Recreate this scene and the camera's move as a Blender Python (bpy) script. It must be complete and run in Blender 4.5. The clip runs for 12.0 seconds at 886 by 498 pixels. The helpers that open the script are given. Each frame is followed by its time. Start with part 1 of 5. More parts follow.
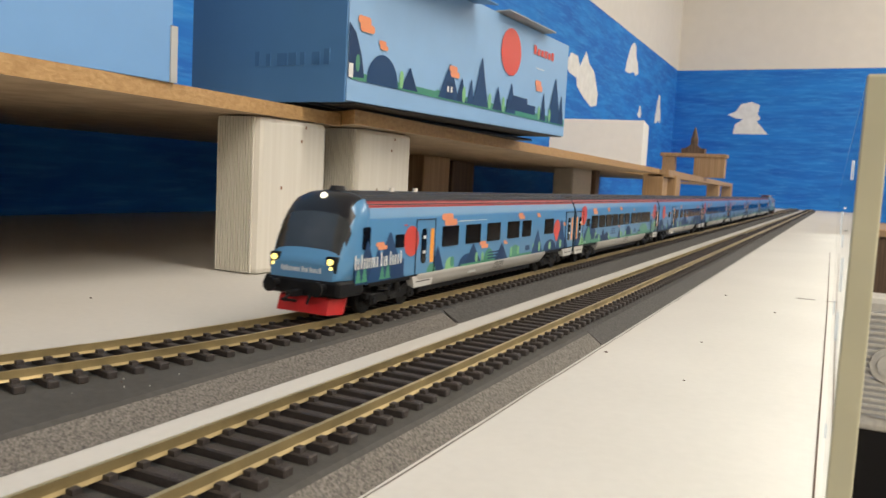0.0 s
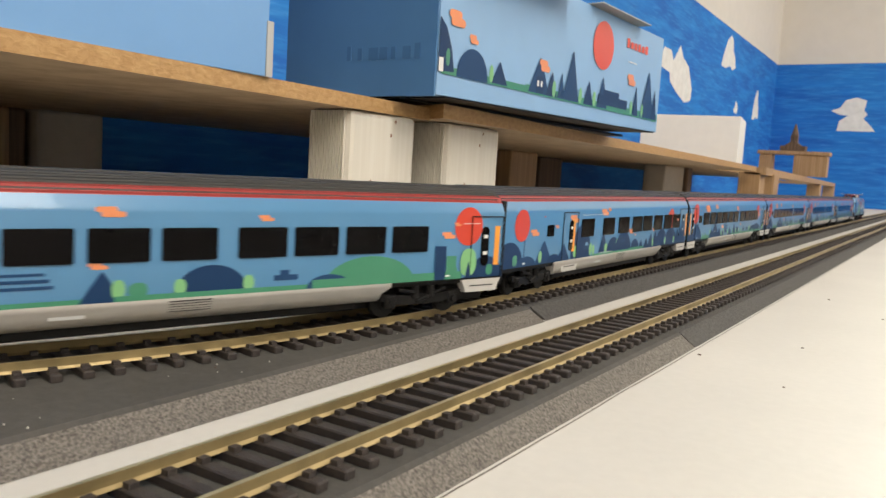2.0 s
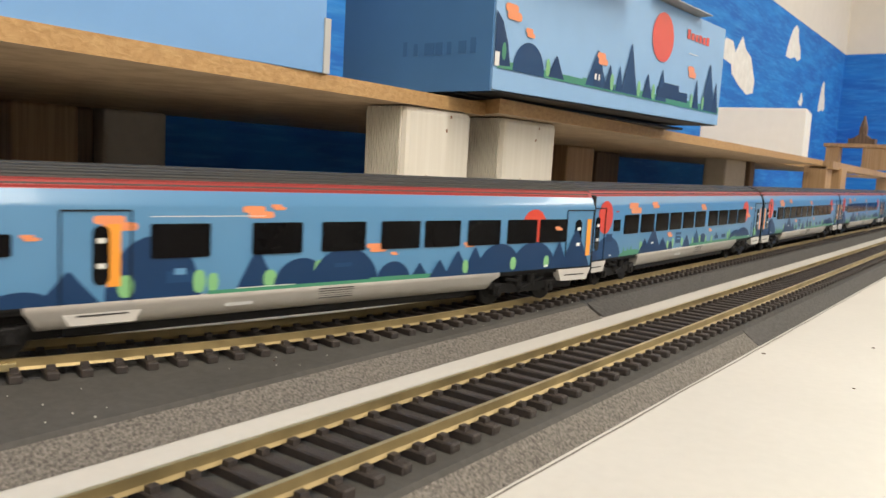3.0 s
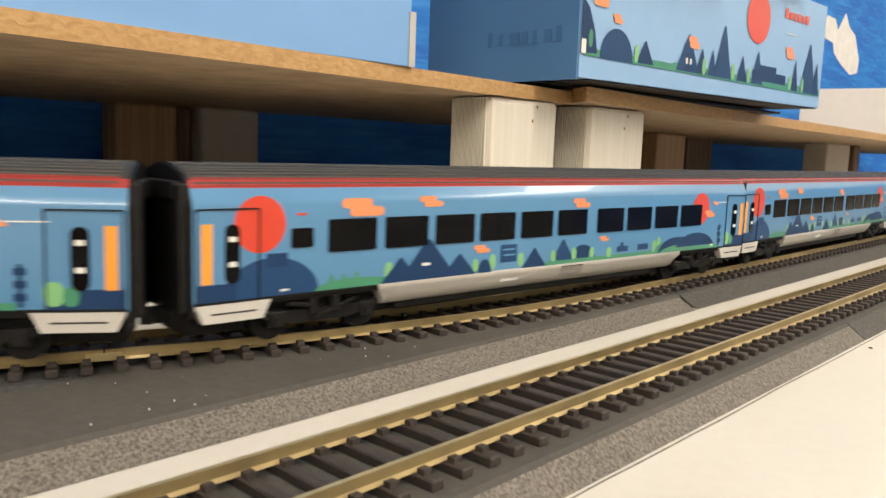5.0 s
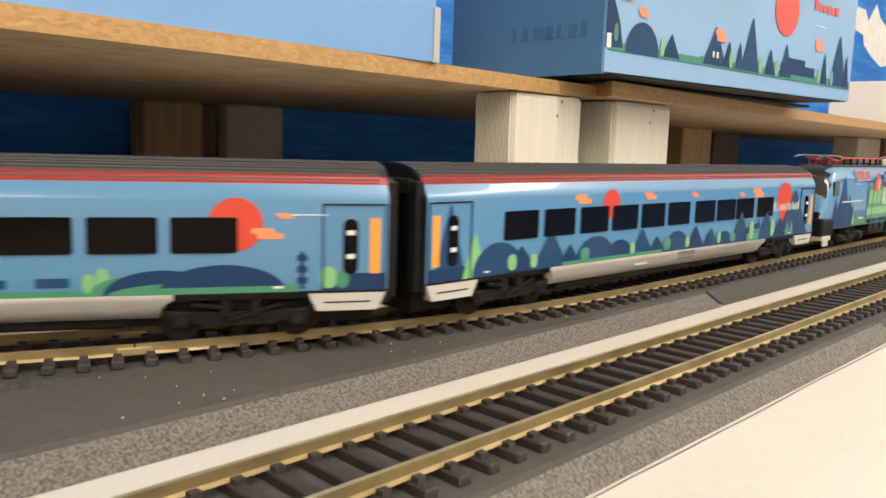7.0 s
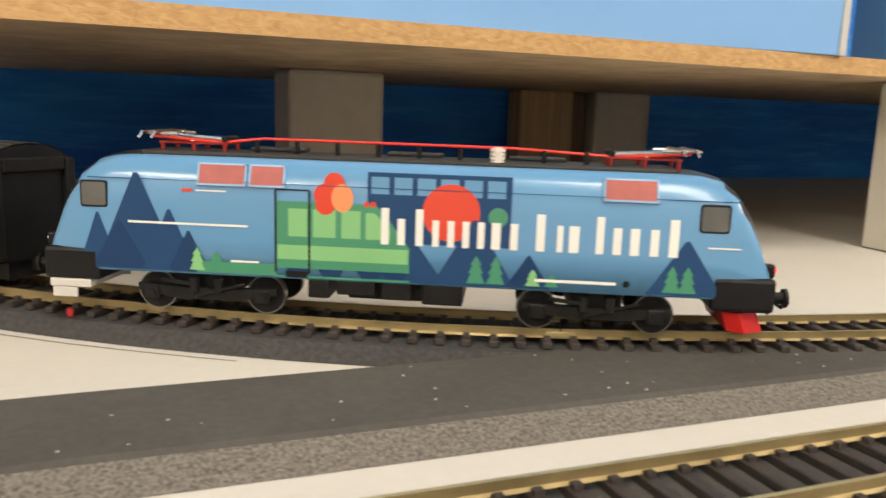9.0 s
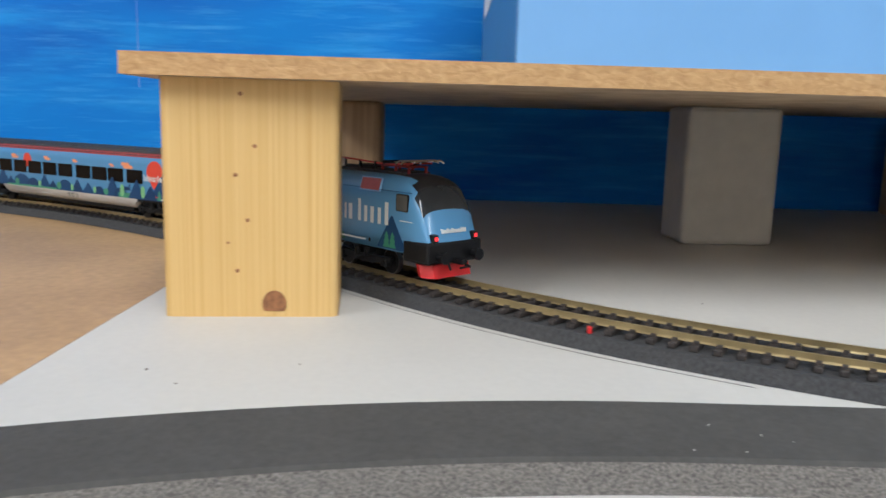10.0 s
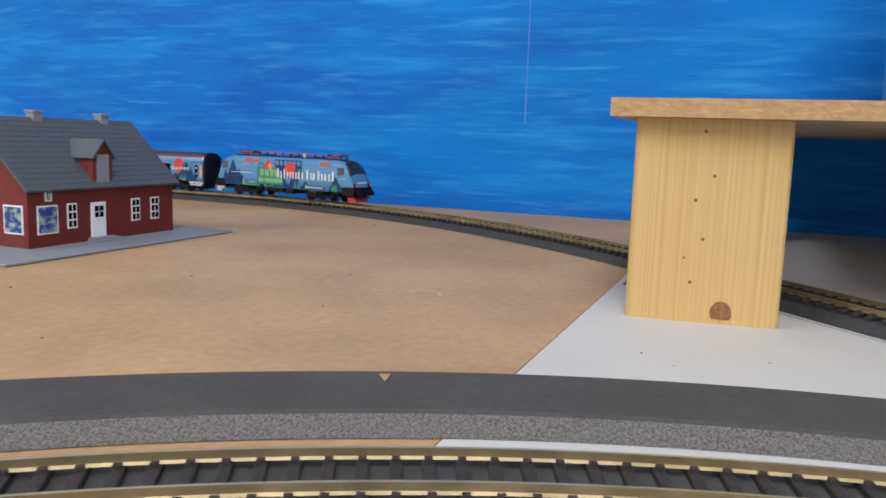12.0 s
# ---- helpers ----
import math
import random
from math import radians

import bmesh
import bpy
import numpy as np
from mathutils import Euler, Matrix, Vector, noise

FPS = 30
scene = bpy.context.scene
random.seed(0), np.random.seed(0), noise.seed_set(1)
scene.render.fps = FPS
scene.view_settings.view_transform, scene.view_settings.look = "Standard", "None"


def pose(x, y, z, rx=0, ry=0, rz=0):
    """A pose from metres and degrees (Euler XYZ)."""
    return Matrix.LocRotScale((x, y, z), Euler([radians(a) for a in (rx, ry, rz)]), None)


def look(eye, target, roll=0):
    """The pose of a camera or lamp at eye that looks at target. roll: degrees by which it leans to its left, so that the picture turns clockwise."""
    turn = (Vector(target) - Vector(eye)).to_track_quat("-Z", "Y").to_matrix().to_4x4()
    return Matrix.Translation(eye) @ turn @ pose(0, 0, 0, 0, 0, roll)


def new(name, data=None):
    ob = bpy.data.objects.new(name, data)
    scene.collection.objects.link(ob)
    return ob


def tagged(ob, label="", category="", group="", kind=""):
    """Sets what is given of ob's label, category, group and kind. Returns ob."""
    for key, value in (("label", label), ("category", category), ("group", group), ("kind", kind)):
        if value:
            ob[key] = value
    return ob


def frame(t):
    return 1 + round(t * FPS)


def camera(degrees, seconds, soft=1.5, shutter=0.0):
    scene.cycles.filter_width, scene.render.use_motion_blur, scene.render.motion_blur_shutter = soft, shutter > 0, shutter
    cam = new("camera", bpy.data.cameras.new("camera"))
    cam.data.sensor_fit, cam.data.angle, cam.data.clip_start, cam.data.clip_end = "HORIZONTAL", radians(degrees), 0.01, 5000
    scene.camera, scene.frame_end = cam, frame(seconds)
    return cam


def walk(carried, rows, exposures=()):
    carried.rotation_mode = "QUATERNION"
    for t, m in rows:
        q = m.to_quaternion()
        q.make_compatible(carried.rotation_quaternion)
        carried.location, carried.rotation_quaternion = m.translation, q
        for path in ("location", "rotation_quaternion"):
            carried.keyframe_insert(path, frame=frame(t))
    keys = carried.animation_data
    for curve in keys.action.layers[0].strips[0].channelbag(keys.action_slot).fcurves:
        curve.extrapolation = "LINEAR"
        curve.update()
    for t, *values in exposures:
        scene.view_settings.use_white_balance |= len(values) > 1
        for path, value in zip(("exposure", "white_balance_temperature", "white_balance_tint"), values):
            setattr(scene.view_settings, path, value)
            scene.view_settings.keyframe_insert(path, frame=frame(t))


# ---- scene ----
cam = camera(59.1, 12.0, shutter=0.2)
cam.data.dof.use_dof, cam.data.dof.focus_distance, cam.data.dof.aperture_fstop = True, 0.27, 60.0
PATH = [
    (0.0, pose(0.0988, 0.0349, 0.0606, 84.80, -2.95, 26.78)),
    (0.5, pose(0.0984, 0.0351, 0.0602, 84.93, -3.17, 28.24)),
    (1.0, pose(0.0979, 0.0355, 0.0601, 84.85, -3.39, 29.70)),
    (1.5, pose(0.0972, 0.0361, 0.0600, 84.53, -3.46, 31.34)),
    (2.0, pose(0.0966, 0.0365, 0.0598, 84.15, -3.51, 33.06)),
    (2.5, pose(0.0960, 0.0368, 0.0596, 83.84, -3.34, 34.97)),
    (3.0, pose(0.0956, 0.0371, 0.0595, 83.60, -3.21, 37.06)),
    (5.0, pose(0.0952, 0.0375, 0.0595, 82.69, -2.03, 43.29)),
    (5.5, pose(0.0950, 0.0377, 0.0592, 82.45, -1.86, 43.94)),
    (6.0, pose(0.0946, 0.0377, 0.0593, 82.29, -1.76, 44.36)),
    (6.5, pose(0.0945, 0.0375, 0.0593, 82.24, -1.77, 44.69)),
    (6.7, pose(0.0945, 0.0372, 0.0593, 82.27, -1.78, 44.81)),
    (8.3, pose(0.1005, 0.0318, 0.0651, 81.06, -2.48, 53.82)),
    (8.5, pose(0.1008, 0.0285, 0.0658, 80.79, -2.35, 58.01)),
    (9.0, pose(0.0982, 0.0099, 0.0681, 79.91, -1.83, 69.59)),
    (9.3, pose(0.1024, -0.0089, 0.0742, 79.70, -1.66, 76.05)),
    (9.5, pose(0.1019, -0.0304, 0.0738, 80.07, -1.80, 79.93)),
    (10.0, pose(0.1185, -0.0657, 0.0778, 80.56, -1.59, 90.26)),
    (10.5, pose(0.1351, -0.0913, 0.0789, 81.11, -1.46, 98.60)),
    (11.0, pose(0.1497, -0.0965, 0.0779, 81.65, -1.31, 104.41)),
    (11.5, pose(0.1639, -0.1115, 0.0788, 81.87, -1.49, 109.04)),
    (12.0, pose(0.1859, -0.1185, 0.0774, 82.08, -1.89, 112.17)),
]
walk(cam, PATH, [(0.0, 0.0, 6700, 10), (2.5, 0.16, 6750, 10), (5.0, 0.34, 7150, 11), (8.5, 0.38, 7150, 11), (9.2, 0.34, 7050, 10), (10.0, 0.18, 5550, 8), (10.6, 0.07, 5400, 10), (12.0, 0.00, 5450, 12)])

# ---- light: a closed room under a row of ceiling panels ----
world = bpy.data.worlds.new("room_air")
world.use_nodes = True
world.node_tree.nodes["Background"].inputs[0].default_value = (0.75, 0.82, 1.0, 1)
world.node_tree.nodes["Background"].inputs[1].default_value = 0.05
scene.world = world


def panel_lamp(x, y, z, power, sx, sy):
    light = bpy.data.lights.new("ceiling_panel", "AREA")
    light.shape, light.size, light.size_y, light.energy = "RECTANGLE", sx, sy, power
    light.color = (1.0, 0.955, 0.88)
    lamp = new("ceiling_panel_light", light)
    lamp.matrix_world = look((x, y, z), (x - 0.001, y, 0))
    return lamp


CEILING = 1.75
panel_lamp(1.9, 0.15, CEILING - 0.02, 57, 0.5, 2.9)
panel_lamp(1.75, 2.9, CEILING - 0.02, 56, 0.5, 2.1)
panel_lamp(1.9, -2.3, CEILING - 0.02, 68, 0.5, 1.9)


# ---- materials ----
def material(name, base, rough=0.6, metal=0.0, vary=0.12, scale=60.0, bump=0.0, bump_scale=400.0, stain=0.0,
             stain_scale=6.0, stretch=(1, 1, 1), spec=0.5, coat=0.0):
    m = bpy.data.materials.new(name)
    m.use_nodes = True
    n, l = m.node_tree.nodes, m.node_tree.links
    b = n["Principled BSDF"]
    b.inputs["Roughness"].default_value = rough
    b.inputs["Metallic"].default_value = metal
    b.inputs["Specular IOR Level"].default_value = spec
    b.inputs["Coat Weight"].default_value = coat
    co = n.new("ShaderNodeTexCoord")
    mp = n.new("ShaderNodeMapping")
    mp.inputs["Scale"].default_value = stretch
    l.new(co.outputs["Object"], mp.inputs["Vector"])
    fine = n.new("ShaderNodeTexNoise")
    fine.inputs["Scale"].default_value, fine.inputs["Detail"].default_value = scale, 5
    l.new(mp.outputs[0], fine.inputs["Vector"])
    ramp = n.new("ShaderNodeMapRange")
    ramp.inputs["From Min"].default_value, ramp.inputs["From Max"].default_value = 0.3, 0.7
    ramp.inputs["To Min"].default_value, ramp.inputs["To Max"].default_value = 1 - vary, 1 + vary
    l.new(fine.outputs["Fac"], ramp.inputs["Value"])
    mul = n.new("ShaderNodeVectorMath")
    mul.operation = "SCALE"
    mul.inputs[0].default_value = base[:3]
    l.new(ramp.outputs[0], mul.inputs["Scale"])
    out = mul.outputs[0]
    if stain:
        big = n.new("ShaderNodeTexNoise")
        big.inputs["Scale"].default_value, big.inputs["Detail"].default_value = stain_scale, 8
        l.new(mp.outputs[0], big.inputs["Vector"])
        r2 = n.new("ShaderNodeMapRange")
        r2.inputs["From Min"].default_value, r2.inputs["From Max"].default_value = 0.35, 0.65
        r2.inputs["To Min"].default_value, r2.inputs["To Max"].default_value = 1 - stain, 1 + stain * 0.5
        l.new(big.outputs["Fac"], r2.inputs["Value"])
        m2 = n.new("ShaderNodeVectorMath")
        m2.operation = "SCALE"
        l.new(out, m2.inputs[0])
        l.new(r2.outputs[0], m2.inputs["Scale"])
        out = m2.outputs[0]
    l.new(out, b.inputs["Base Color"])
    if bump:
        bn = n.new("ShaderNodeTexNoise")
        bn.inputs["Scale"].default_value, bn.inputs["Detail"].default_value = bump_scale, 3
        l.new(mp.outputs[0], bn.inputs["Vector"])
        bp = n.new("ShaderNodeBump")
        bp.inputs["Strength"].default_value, bp.inputs["Distance"].default_value = bump, 0.001
        l.new(bn.outputs["Fac"], bp.inputs["Height"])
        l.new(bp.outputs[0], b.inputs["Normal"])
    return m


def two_tone(name, a, b_, scale, stretch, lo=0.4, hi=0.6, rough=0.6, bump=0.0, kind="noise", distort=0.0):
    """Two colours mixed by a stretched noise or by bands."""
    m = bpy.data.materials.new(name)
    m.use_nodes = True
    n, l = m.node_tree.nodes, m.node_tree.links
    p = n["Principled BSDF"]
    p.inputs["Roughness"].default_value = rough
    co = n.new("ShaderNodeTexCoord")
    mp = n.new("ShaderNodeMapping")
    mp.inputs["Scale"].default_value = stretch
    l.new(co.outputs["Object"], mp.inputs["Vector"])
    t = n.new("ShaderNodeTexNoise")
    t.inputs["Scale"].default_value, t.inputs["Detail"].default_value = scale, 7
    t.inputs["Distortion"].default_value = distort
    l.new(mp.outputs[0], t.inputs["Vector"])
    r = n.new("ShaderNodeMapRange")
    r.inputs["From Min"].default_value, r.inputs["From Max"].default_value = lo, hi
    l.new(t.outputs["Fac"], r.inputs["Value"])
    mx = n.new("ShaderNodeMix")
    mx.data_type = "RGBA"
    mx.inputs[6].default_value, mx.inputs[7].default_value = (*a, 1), (*b_, 1)
    l.new(r.outputs[0], mx.inputs[0])
    l.new(mx.outputs[2], p.inputs["Base Color"])
    if bump:
        bp = n.new("ShaderNodeBump")
        bp.inputs["Strength"].default_value, bp.inputs["Distance"].default_value = bump, 0.001
        l.new(t.outputs["Fac"], bp.inputs["Height"])
        l.new(bp.outputs[0], p.inputs["Normal"])
    return m


def glass(name, tint=(0.9, 0.97, 0.95)):
    m = bpy.data.materials.new(name)
    m.use_nodes = True
    b = m.node_tree.nodes["Principled BSDF"]
    b.inputs["Base Color"].default_value = (*tint, 1)
    b.inputs["Transmission Weight"].default_value = 1
    b.inputs["Roughness"].default_value = 0.03
    b.inputs["IOR"].default_value = 1.49
    return m


def glowing(name, colour, strength):
    m = bpy.data.materials.new(name)
    m.use_nodes = True
    b = m.node_tree.nodes["Principled BSDF"]
    b.inputs["Base Color"].default_value = (*colour, 1)
    b.inputs["Emission Color"].default_value = (*colour, 1)
    b.inputs["Emission Strength"].default_value = strength
    return m


WHITE_BOARD = material("white_laminate", (0.585, 0.562, 0.518), 0.62, vary=0.02, scale=300, stain=0.05, stain_scale=9, spec=0.25)
BROWN_BOARD = material("brown_hardboard", (0.485, 0.304, 0.144), 0.6, vary=0.1, scale=220, bump=0.1, bump_scale=900,
                       stain=0.16, stain_scale=11)
FOAM_TOP = material("foam_top", (0.080, 0.076, 0.070), 0.9, vary=0.1, scale=500, bump=0.25, bump_scale=1800, stain=0.1, stain_scale=30, spec=0.2)
FOAM_SIDE = material("foam_cut_side", (0.170, 0.155, 0.138), 0.95, vary=0.5, scale=1350, bump=1.0, bump_scale=1350, spec=0.2)
FOAM_FAR = material("foam_weathered", (0.085, 0.081, 0.077), 0.9, vary=0.3, scale=900, bump=0.7, bump_scale=1100, spec=0.2)
FOAM_DARK = material("foam_dark", (0.045, 0.044, 0.045), 0.9, vary=0.3, scale=700, bump=0.8, bump_scale=900)
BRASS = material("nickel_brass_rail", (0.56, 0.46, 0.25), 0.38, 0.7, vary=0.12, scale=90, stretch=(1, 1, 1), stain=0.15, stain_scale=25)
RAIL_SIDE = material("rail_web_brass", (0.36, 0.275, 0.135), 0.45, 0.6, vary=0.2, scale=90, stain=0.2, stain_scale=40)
SLEEPER = material("dark_brown_sleeper", (0.035, 0.027, 0.024), 0.6, vary=0.25, scale=700, bump=0.3, bump_scale=2500)
PLYWOOD_TOP = two_tone("chipboard_top", (0.44, 0.31, 0.19), (0.56, 0.42, 0.27), 60, (1, 1, 1), bump=0.1)
BOARD_EDGE = two_tone("sawn_board_edge", (0.38, 0.21, 0.078), (0.54, 0.335, 0.145), 190, (1, 1.2, 2.4), 0.28, 0.72, bump=0.5, distort=0.6)
PINE = two_tone("pine_planed", (0.55, 0.34, 0.105), (0.66, 0.445, 0.175), 30, (22, 22, 0.14), 0.3, 0.7, rough=0.5, bump=0.06, distort=0.3)
PINE_KNOT = material("pine_knot", (0.25, 0.105, 0.04), 0.5, vary=0.3, scale=500)
TAN_WOOD = two_tone("tan_wood", (0.36, 0.22, 0.11), (0.46, 0.30, 0.16), 30, (9, 9, 0.25), 0.4, 0.6, rough=0.6, bump=0.06)
DARK_WOOD = two_tone("dark_wood", (0.10, 0.06, 0.035), (0.16, 0.10, 0.06), 30, (9, 9, 0.25), 0.4, 0.6)
WHITE_WOOD = two_tone("whitewashed_wood", (0.66, 0.615, 0.53), (0.715, 0.675, 0.595), 25, (12, 12, 0.3), 0.35, 0.65, rough=0.6, bump=0.1)
GREY_WOOD = material("grey_white_block", (0.50, 0.45, 0.38), 0.6, vary=0.06, scale=80, stain=0.06)
WALL_BLUE = two_tone("painted_sky_wall", (0.001, 0.125, 0.53), (0.004, 0.205, 0.66), 2.6, (1, 1.5, 6), 0.36, 0.70, rough=0.75, bump=0.05, distort=0.6)


def brush(m, colour, scale, stretch, lo, hi, most):
    """Lay dry horizontal brush streaks of a colour over a material's base."""
    n, l = m.node_tree.nodes, m.node_tree.links
    p = n["Principled BSDF"]
    old = p.inputs["Base Color"].links[0].from_socket
    co, mp, t, r, mx = (n.new(k) for k in ("ShaderNodeTexCoord", "ShaderNodeMapping", "ShaderNodeTexNoise", "ShaderNodeMapRange", "ShaderNodeMix"))
    mp.inputs["Scale"].default_value = stretch
    l.new(co.outputs["Object"], mp.inputs["Vector"])
    t.inputs["Scale"].default_value, t.inputs["Detail"].default_value, t.inputs["Roughness"].default_value = scale, 9, 0.62
    l.new(mp.outputs[0], t.inputs["Vector"])
    r.inputs["From Min"].default_value, r.inputs["From Max"].default_value, r.inputs["To Max"].default_value = lo, hi, most
    l.new(t.outputs["Fac"], r.inputs["Value"])
    mx.data_type = "RGBA"
    mx.inputs[7].default_value = (*colour, 1)
    l.new(r.outputs[0], mx.inputs[0])
    l.new(old, mx.inputs[6])
    l.new(mx.outputs[2], p.inputs["Base Color"])


brush(WALL_BLUE, (0.035, 0.34, 0.80), 6.0, (1.2, 1.2, 9), 0.47, 0.74, 0.62)
brush(WALL_BLUE, (0.10, 0.42, 0.84), 11.0, (1.0, 1.0, 13), 0.53, 0.78, 0.6)
brush(WALL_BLUE, (0.001, 0.07, 0.45), 4.0, (1.0, 1.0, 6), 0.56, 0.75, 0.6)
brush(PINE, (0.50, 0.265, 0.07), 22.0, (13, 13, 0.10), 0.56, 0.74, 0.65)
WALL_WHITE = material("white_plaster", (0.72, 0.69, 0.64), 0.8, vary=0.02, scale=20, bump=0.05, bump_scale=150)
CLOUD_WHITE = material("cloud_paint", (0.78, 0.78, 0.76), 0.8, vary=0.08, scale=40)
FLOOR_GREY = material("floor_linoleum", (0.35, 0.31, 0.26), 0.5, vary=0.08, scale=30)
BOX_LIGHT = material("box_light_blue", (0.17, 0.36, 0.66), 0.4, vary=0.02, scale=40)
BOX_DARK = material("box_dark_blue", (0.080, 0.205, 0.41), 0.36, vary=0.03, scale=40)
BOX_EMBOSS = material("box_embossed_blue", (0.058, 0.155, 0.32), 0.36, vary=0.03, scale=40)
BOX_MID = material("box_mid_blue", (0.24, 0.42, 0.66), 0.4, vary=0.02, scale=40)
BOX_WHITE = material("white_card", (0.84, 0.83, 0.80), 0.6, vary=0.02, scale=60)
CARD_INSIDE = material("grey_card", (0.45, 0.45, 0.44), 0.7, vary=0.05, scale=90)
TRAIN_BLUE = material("train_blue", (0.100, 0.268, 0.475), 0.28, vary=0.015, scale=60, coat=0.3)
COACH_BLUE = material("coach_blue", (0.076, 0.226, 0.415), 0.28, vary=0.015, scale=60, coat=0.3)
TRAIN_NAVY = material("train_navy", (0.009, 0.038, 0.108), 0.4, vary=0.03, scale=60, spec=0.25)
TRAIN_NAVY2 = material("train_slate", (0.013, 0.053, 0.140), 0.4, vary=0.03, scale=60, spec=0.25)
TRAIN_GREEN = material("train_green", (0.05, 0.24, 0.14), 0.32, vary=0.03, scale=60, coat=0.2)
TRAIN_LIME = material("train_light_green", (0.20, 0.46, 0.20), 0.32, vary=0.03, scale=60, coat=0.2)
TRAIN_RED = material("train_red", (0.62, 0.050, 0.024), 0.32, vary=0.02, scale=60, coat=0.2)
TRAIN_ORANGE = material("train_salmon", (0.76, 0.265, 0.115), 0.32, vary=0.02, scale=60, coat=0.2)
TRAIN_AMBER = material("train_amber", (0.85, 0.33, 0.04), 0.32, vary=0.02, scale=60)
TRAIN_CREAM = material("train_white", (0.73, 0.73, 0.70), 0.35, vary=0.02, scale=60)
ROOF_GREY = material("roof_grey", (0.034, 0.033, 0.033), 0.5, vary=0.05, scale=200, spec=0.2)
# lighter than the roof: the ribs' highlight lines are put into this grey
RIB_SHEEN_GREY = material("roof_rib_sheen_grey", (0.075, 0.073, 0.072), 0.25, vary=0.05, scale=200, spec=0.6)
ROOF_RED = material("roof_red", (0.30, 0.022, 0.02), 0.4, vary=0.05, scale=200)
SKIRT_GREY = material("skirt_light_grey", (0.52, 0.50, 0.47), 0.35, vary=0.03, scale=200)
BLACK = material("black_plastic", (0.008, 0.008, 0.009), 0.45, vary=0.2, scale=300, spec=0.2)
BOGIE_BLACK = material("bogie_black", (0.010, 0.0095, 0.0095), 0.5, vary=0.3, scale=400, spec=0.2)
WHEEL_STEEL = material("wheel_steel", (0.26, 0.25, 0.24), 0.35, 0.9, vary=0.1, scale=300)
WINDOW_BLACK = material("dark_window", (0.004, 0.0035, 0.004), 0.10, vary=0.3, scale=40, spec=0.10)
WINDOW_GREY = material("cab_window", (0.10, 0.10, 0.095), 0.12, vary=0.2, scale=90)
PLOUGH_RED = material("plough_red", (0.55, 0.015, 0.015), 0.35, vary=0.05, scale=200)
GRILLE_RED = material("grille_red", (0.36, 0.09, 0.08), 0.5, vary=0.1, scale=300)
WIRE_RED = material("roof_wire_red", (0.62, 0.03, 0.02), 0.35)
PANTO_RED = material("pantograph_dark_red", (0.22, 0.015, 0.012), 0.4, 0.3)
CHROME = material("bright_metal", (0.70, 0.66, 0.62), 0.22, 1.0, vary=0.05)
CERAMIC = material("white_insulator", (0.75, 0.70, 0.64), 0.3)
CAB_BLACK = material("cab_mask_black", (0.010, 0.010, 0.012), 0.3, vary=0.1, scale=80, spec=0.4)
WINDSCREEN = material("windscreen", (0.030, 0.034, 0.038), 0.07, vary=0.3, scale=60, spec=0.6)
HEADLIGHT = glowing("headlight_glow", (1.0, 0.80, 0.25), 1.6)
HEADLIGHT_WHITE = glowing("top_light_glow", (1.0, 0.95, 0.75), 1.5)
TAIL_RED = glowing("tail_light_glow", (1.0, 0.03, 0.03), 1.1)
HOUSE_RED = material("house_red", (0.155, 0.017, 0.010), 0.6, vary=0.12, scale=400, bump=0.2, bump_scale=1200)
SLATE = material("slate_roof", (0.085, 0.095, 0.105), 0.6, vary=0.1, scale=300)
STONE_GREY = material("grey_plinth", (0.25, 0.26, 0.28), 0.6, vary=0.06, scale=300)
PLEXI = glass("clear_acrylic")
PLEXI_EDGE = material("acrylic_cut_edge", (0.50, 0.48, 0.33), 0.45, vary=0.06, scale=50, stain=0.1)
SCRATCH_GLINT = material("acrylic_scratch_glint", (0.38, 0.42, 0.45), 0.4)
FAN_WHITE = material("fan_plastic", (0.62, 0.60, 0.54), 0.4)


# ---- mesh helpers ----
def mesh_of(bm, name, mats):
    bm.normal_update()
    me = bpy.data.meshes.new(name)
    bm.to_mesh(me)
    bm.free()
    for m in mats if isinstance(mats, (list, tuple)) else [mats]:
        me.materials.append(m)
    return me


def part(name, bm, mats, parent, label="", kind=""):
    ob = new(name, mesh_of(bm, name, mats))
    if parent is not None:
        ob.parent = parent
    return tagged(ob, label, kind=kind)


def solid(name, bm, mats, label, category, kind="", group=""):
    ob = new(name, mesh_of(bm, name, mats))
    return tagged(ob, label, category, group, kind)


def empty(name, label, category, group="", m=None):
    ob = new(name)
    ob.empty_display_size = 0.01
    if m is not None:
        ob.matrix_basis = m
    return tagged(ob, label, category, group)


def add_box(bm, x0, x1, y0, y1, z0, z1, mi=0, bevel=0.0, seg=2):
    r = bmesh.ops.create_cube(bm, size=1)
    vs = r["verts"]
    for v in vs:
        v.co = Vector((x0 + (v.co.x + 0.5) * (x1 - x0), y0 + (v.co.y + 0.5) * (y1 - y0), z0 + (v.co.z + 0.5) * (z1 - z0)))
    fs = {f for v in vs for f in v.link_faces}
    for f in fs:
        f.material_index = mi
    if bevel:
        es = {e for f in fs for e in f.edges}
        made = bmesh.ops.bevel(bm, geom=list(es), offset=bevel, segments=seg, profile=0.5, affect="EDGES")
        for f in made["faces"]:
            f.material_index = mi
    return vs


def boxes(*rows, bevel=0.0):
    bm = bmesh.new()
    for r in rows:
        add_box(bm, *r[:6], mi=r[6] if len(r) > 6 else 0, bevel=bevel)
    return bm


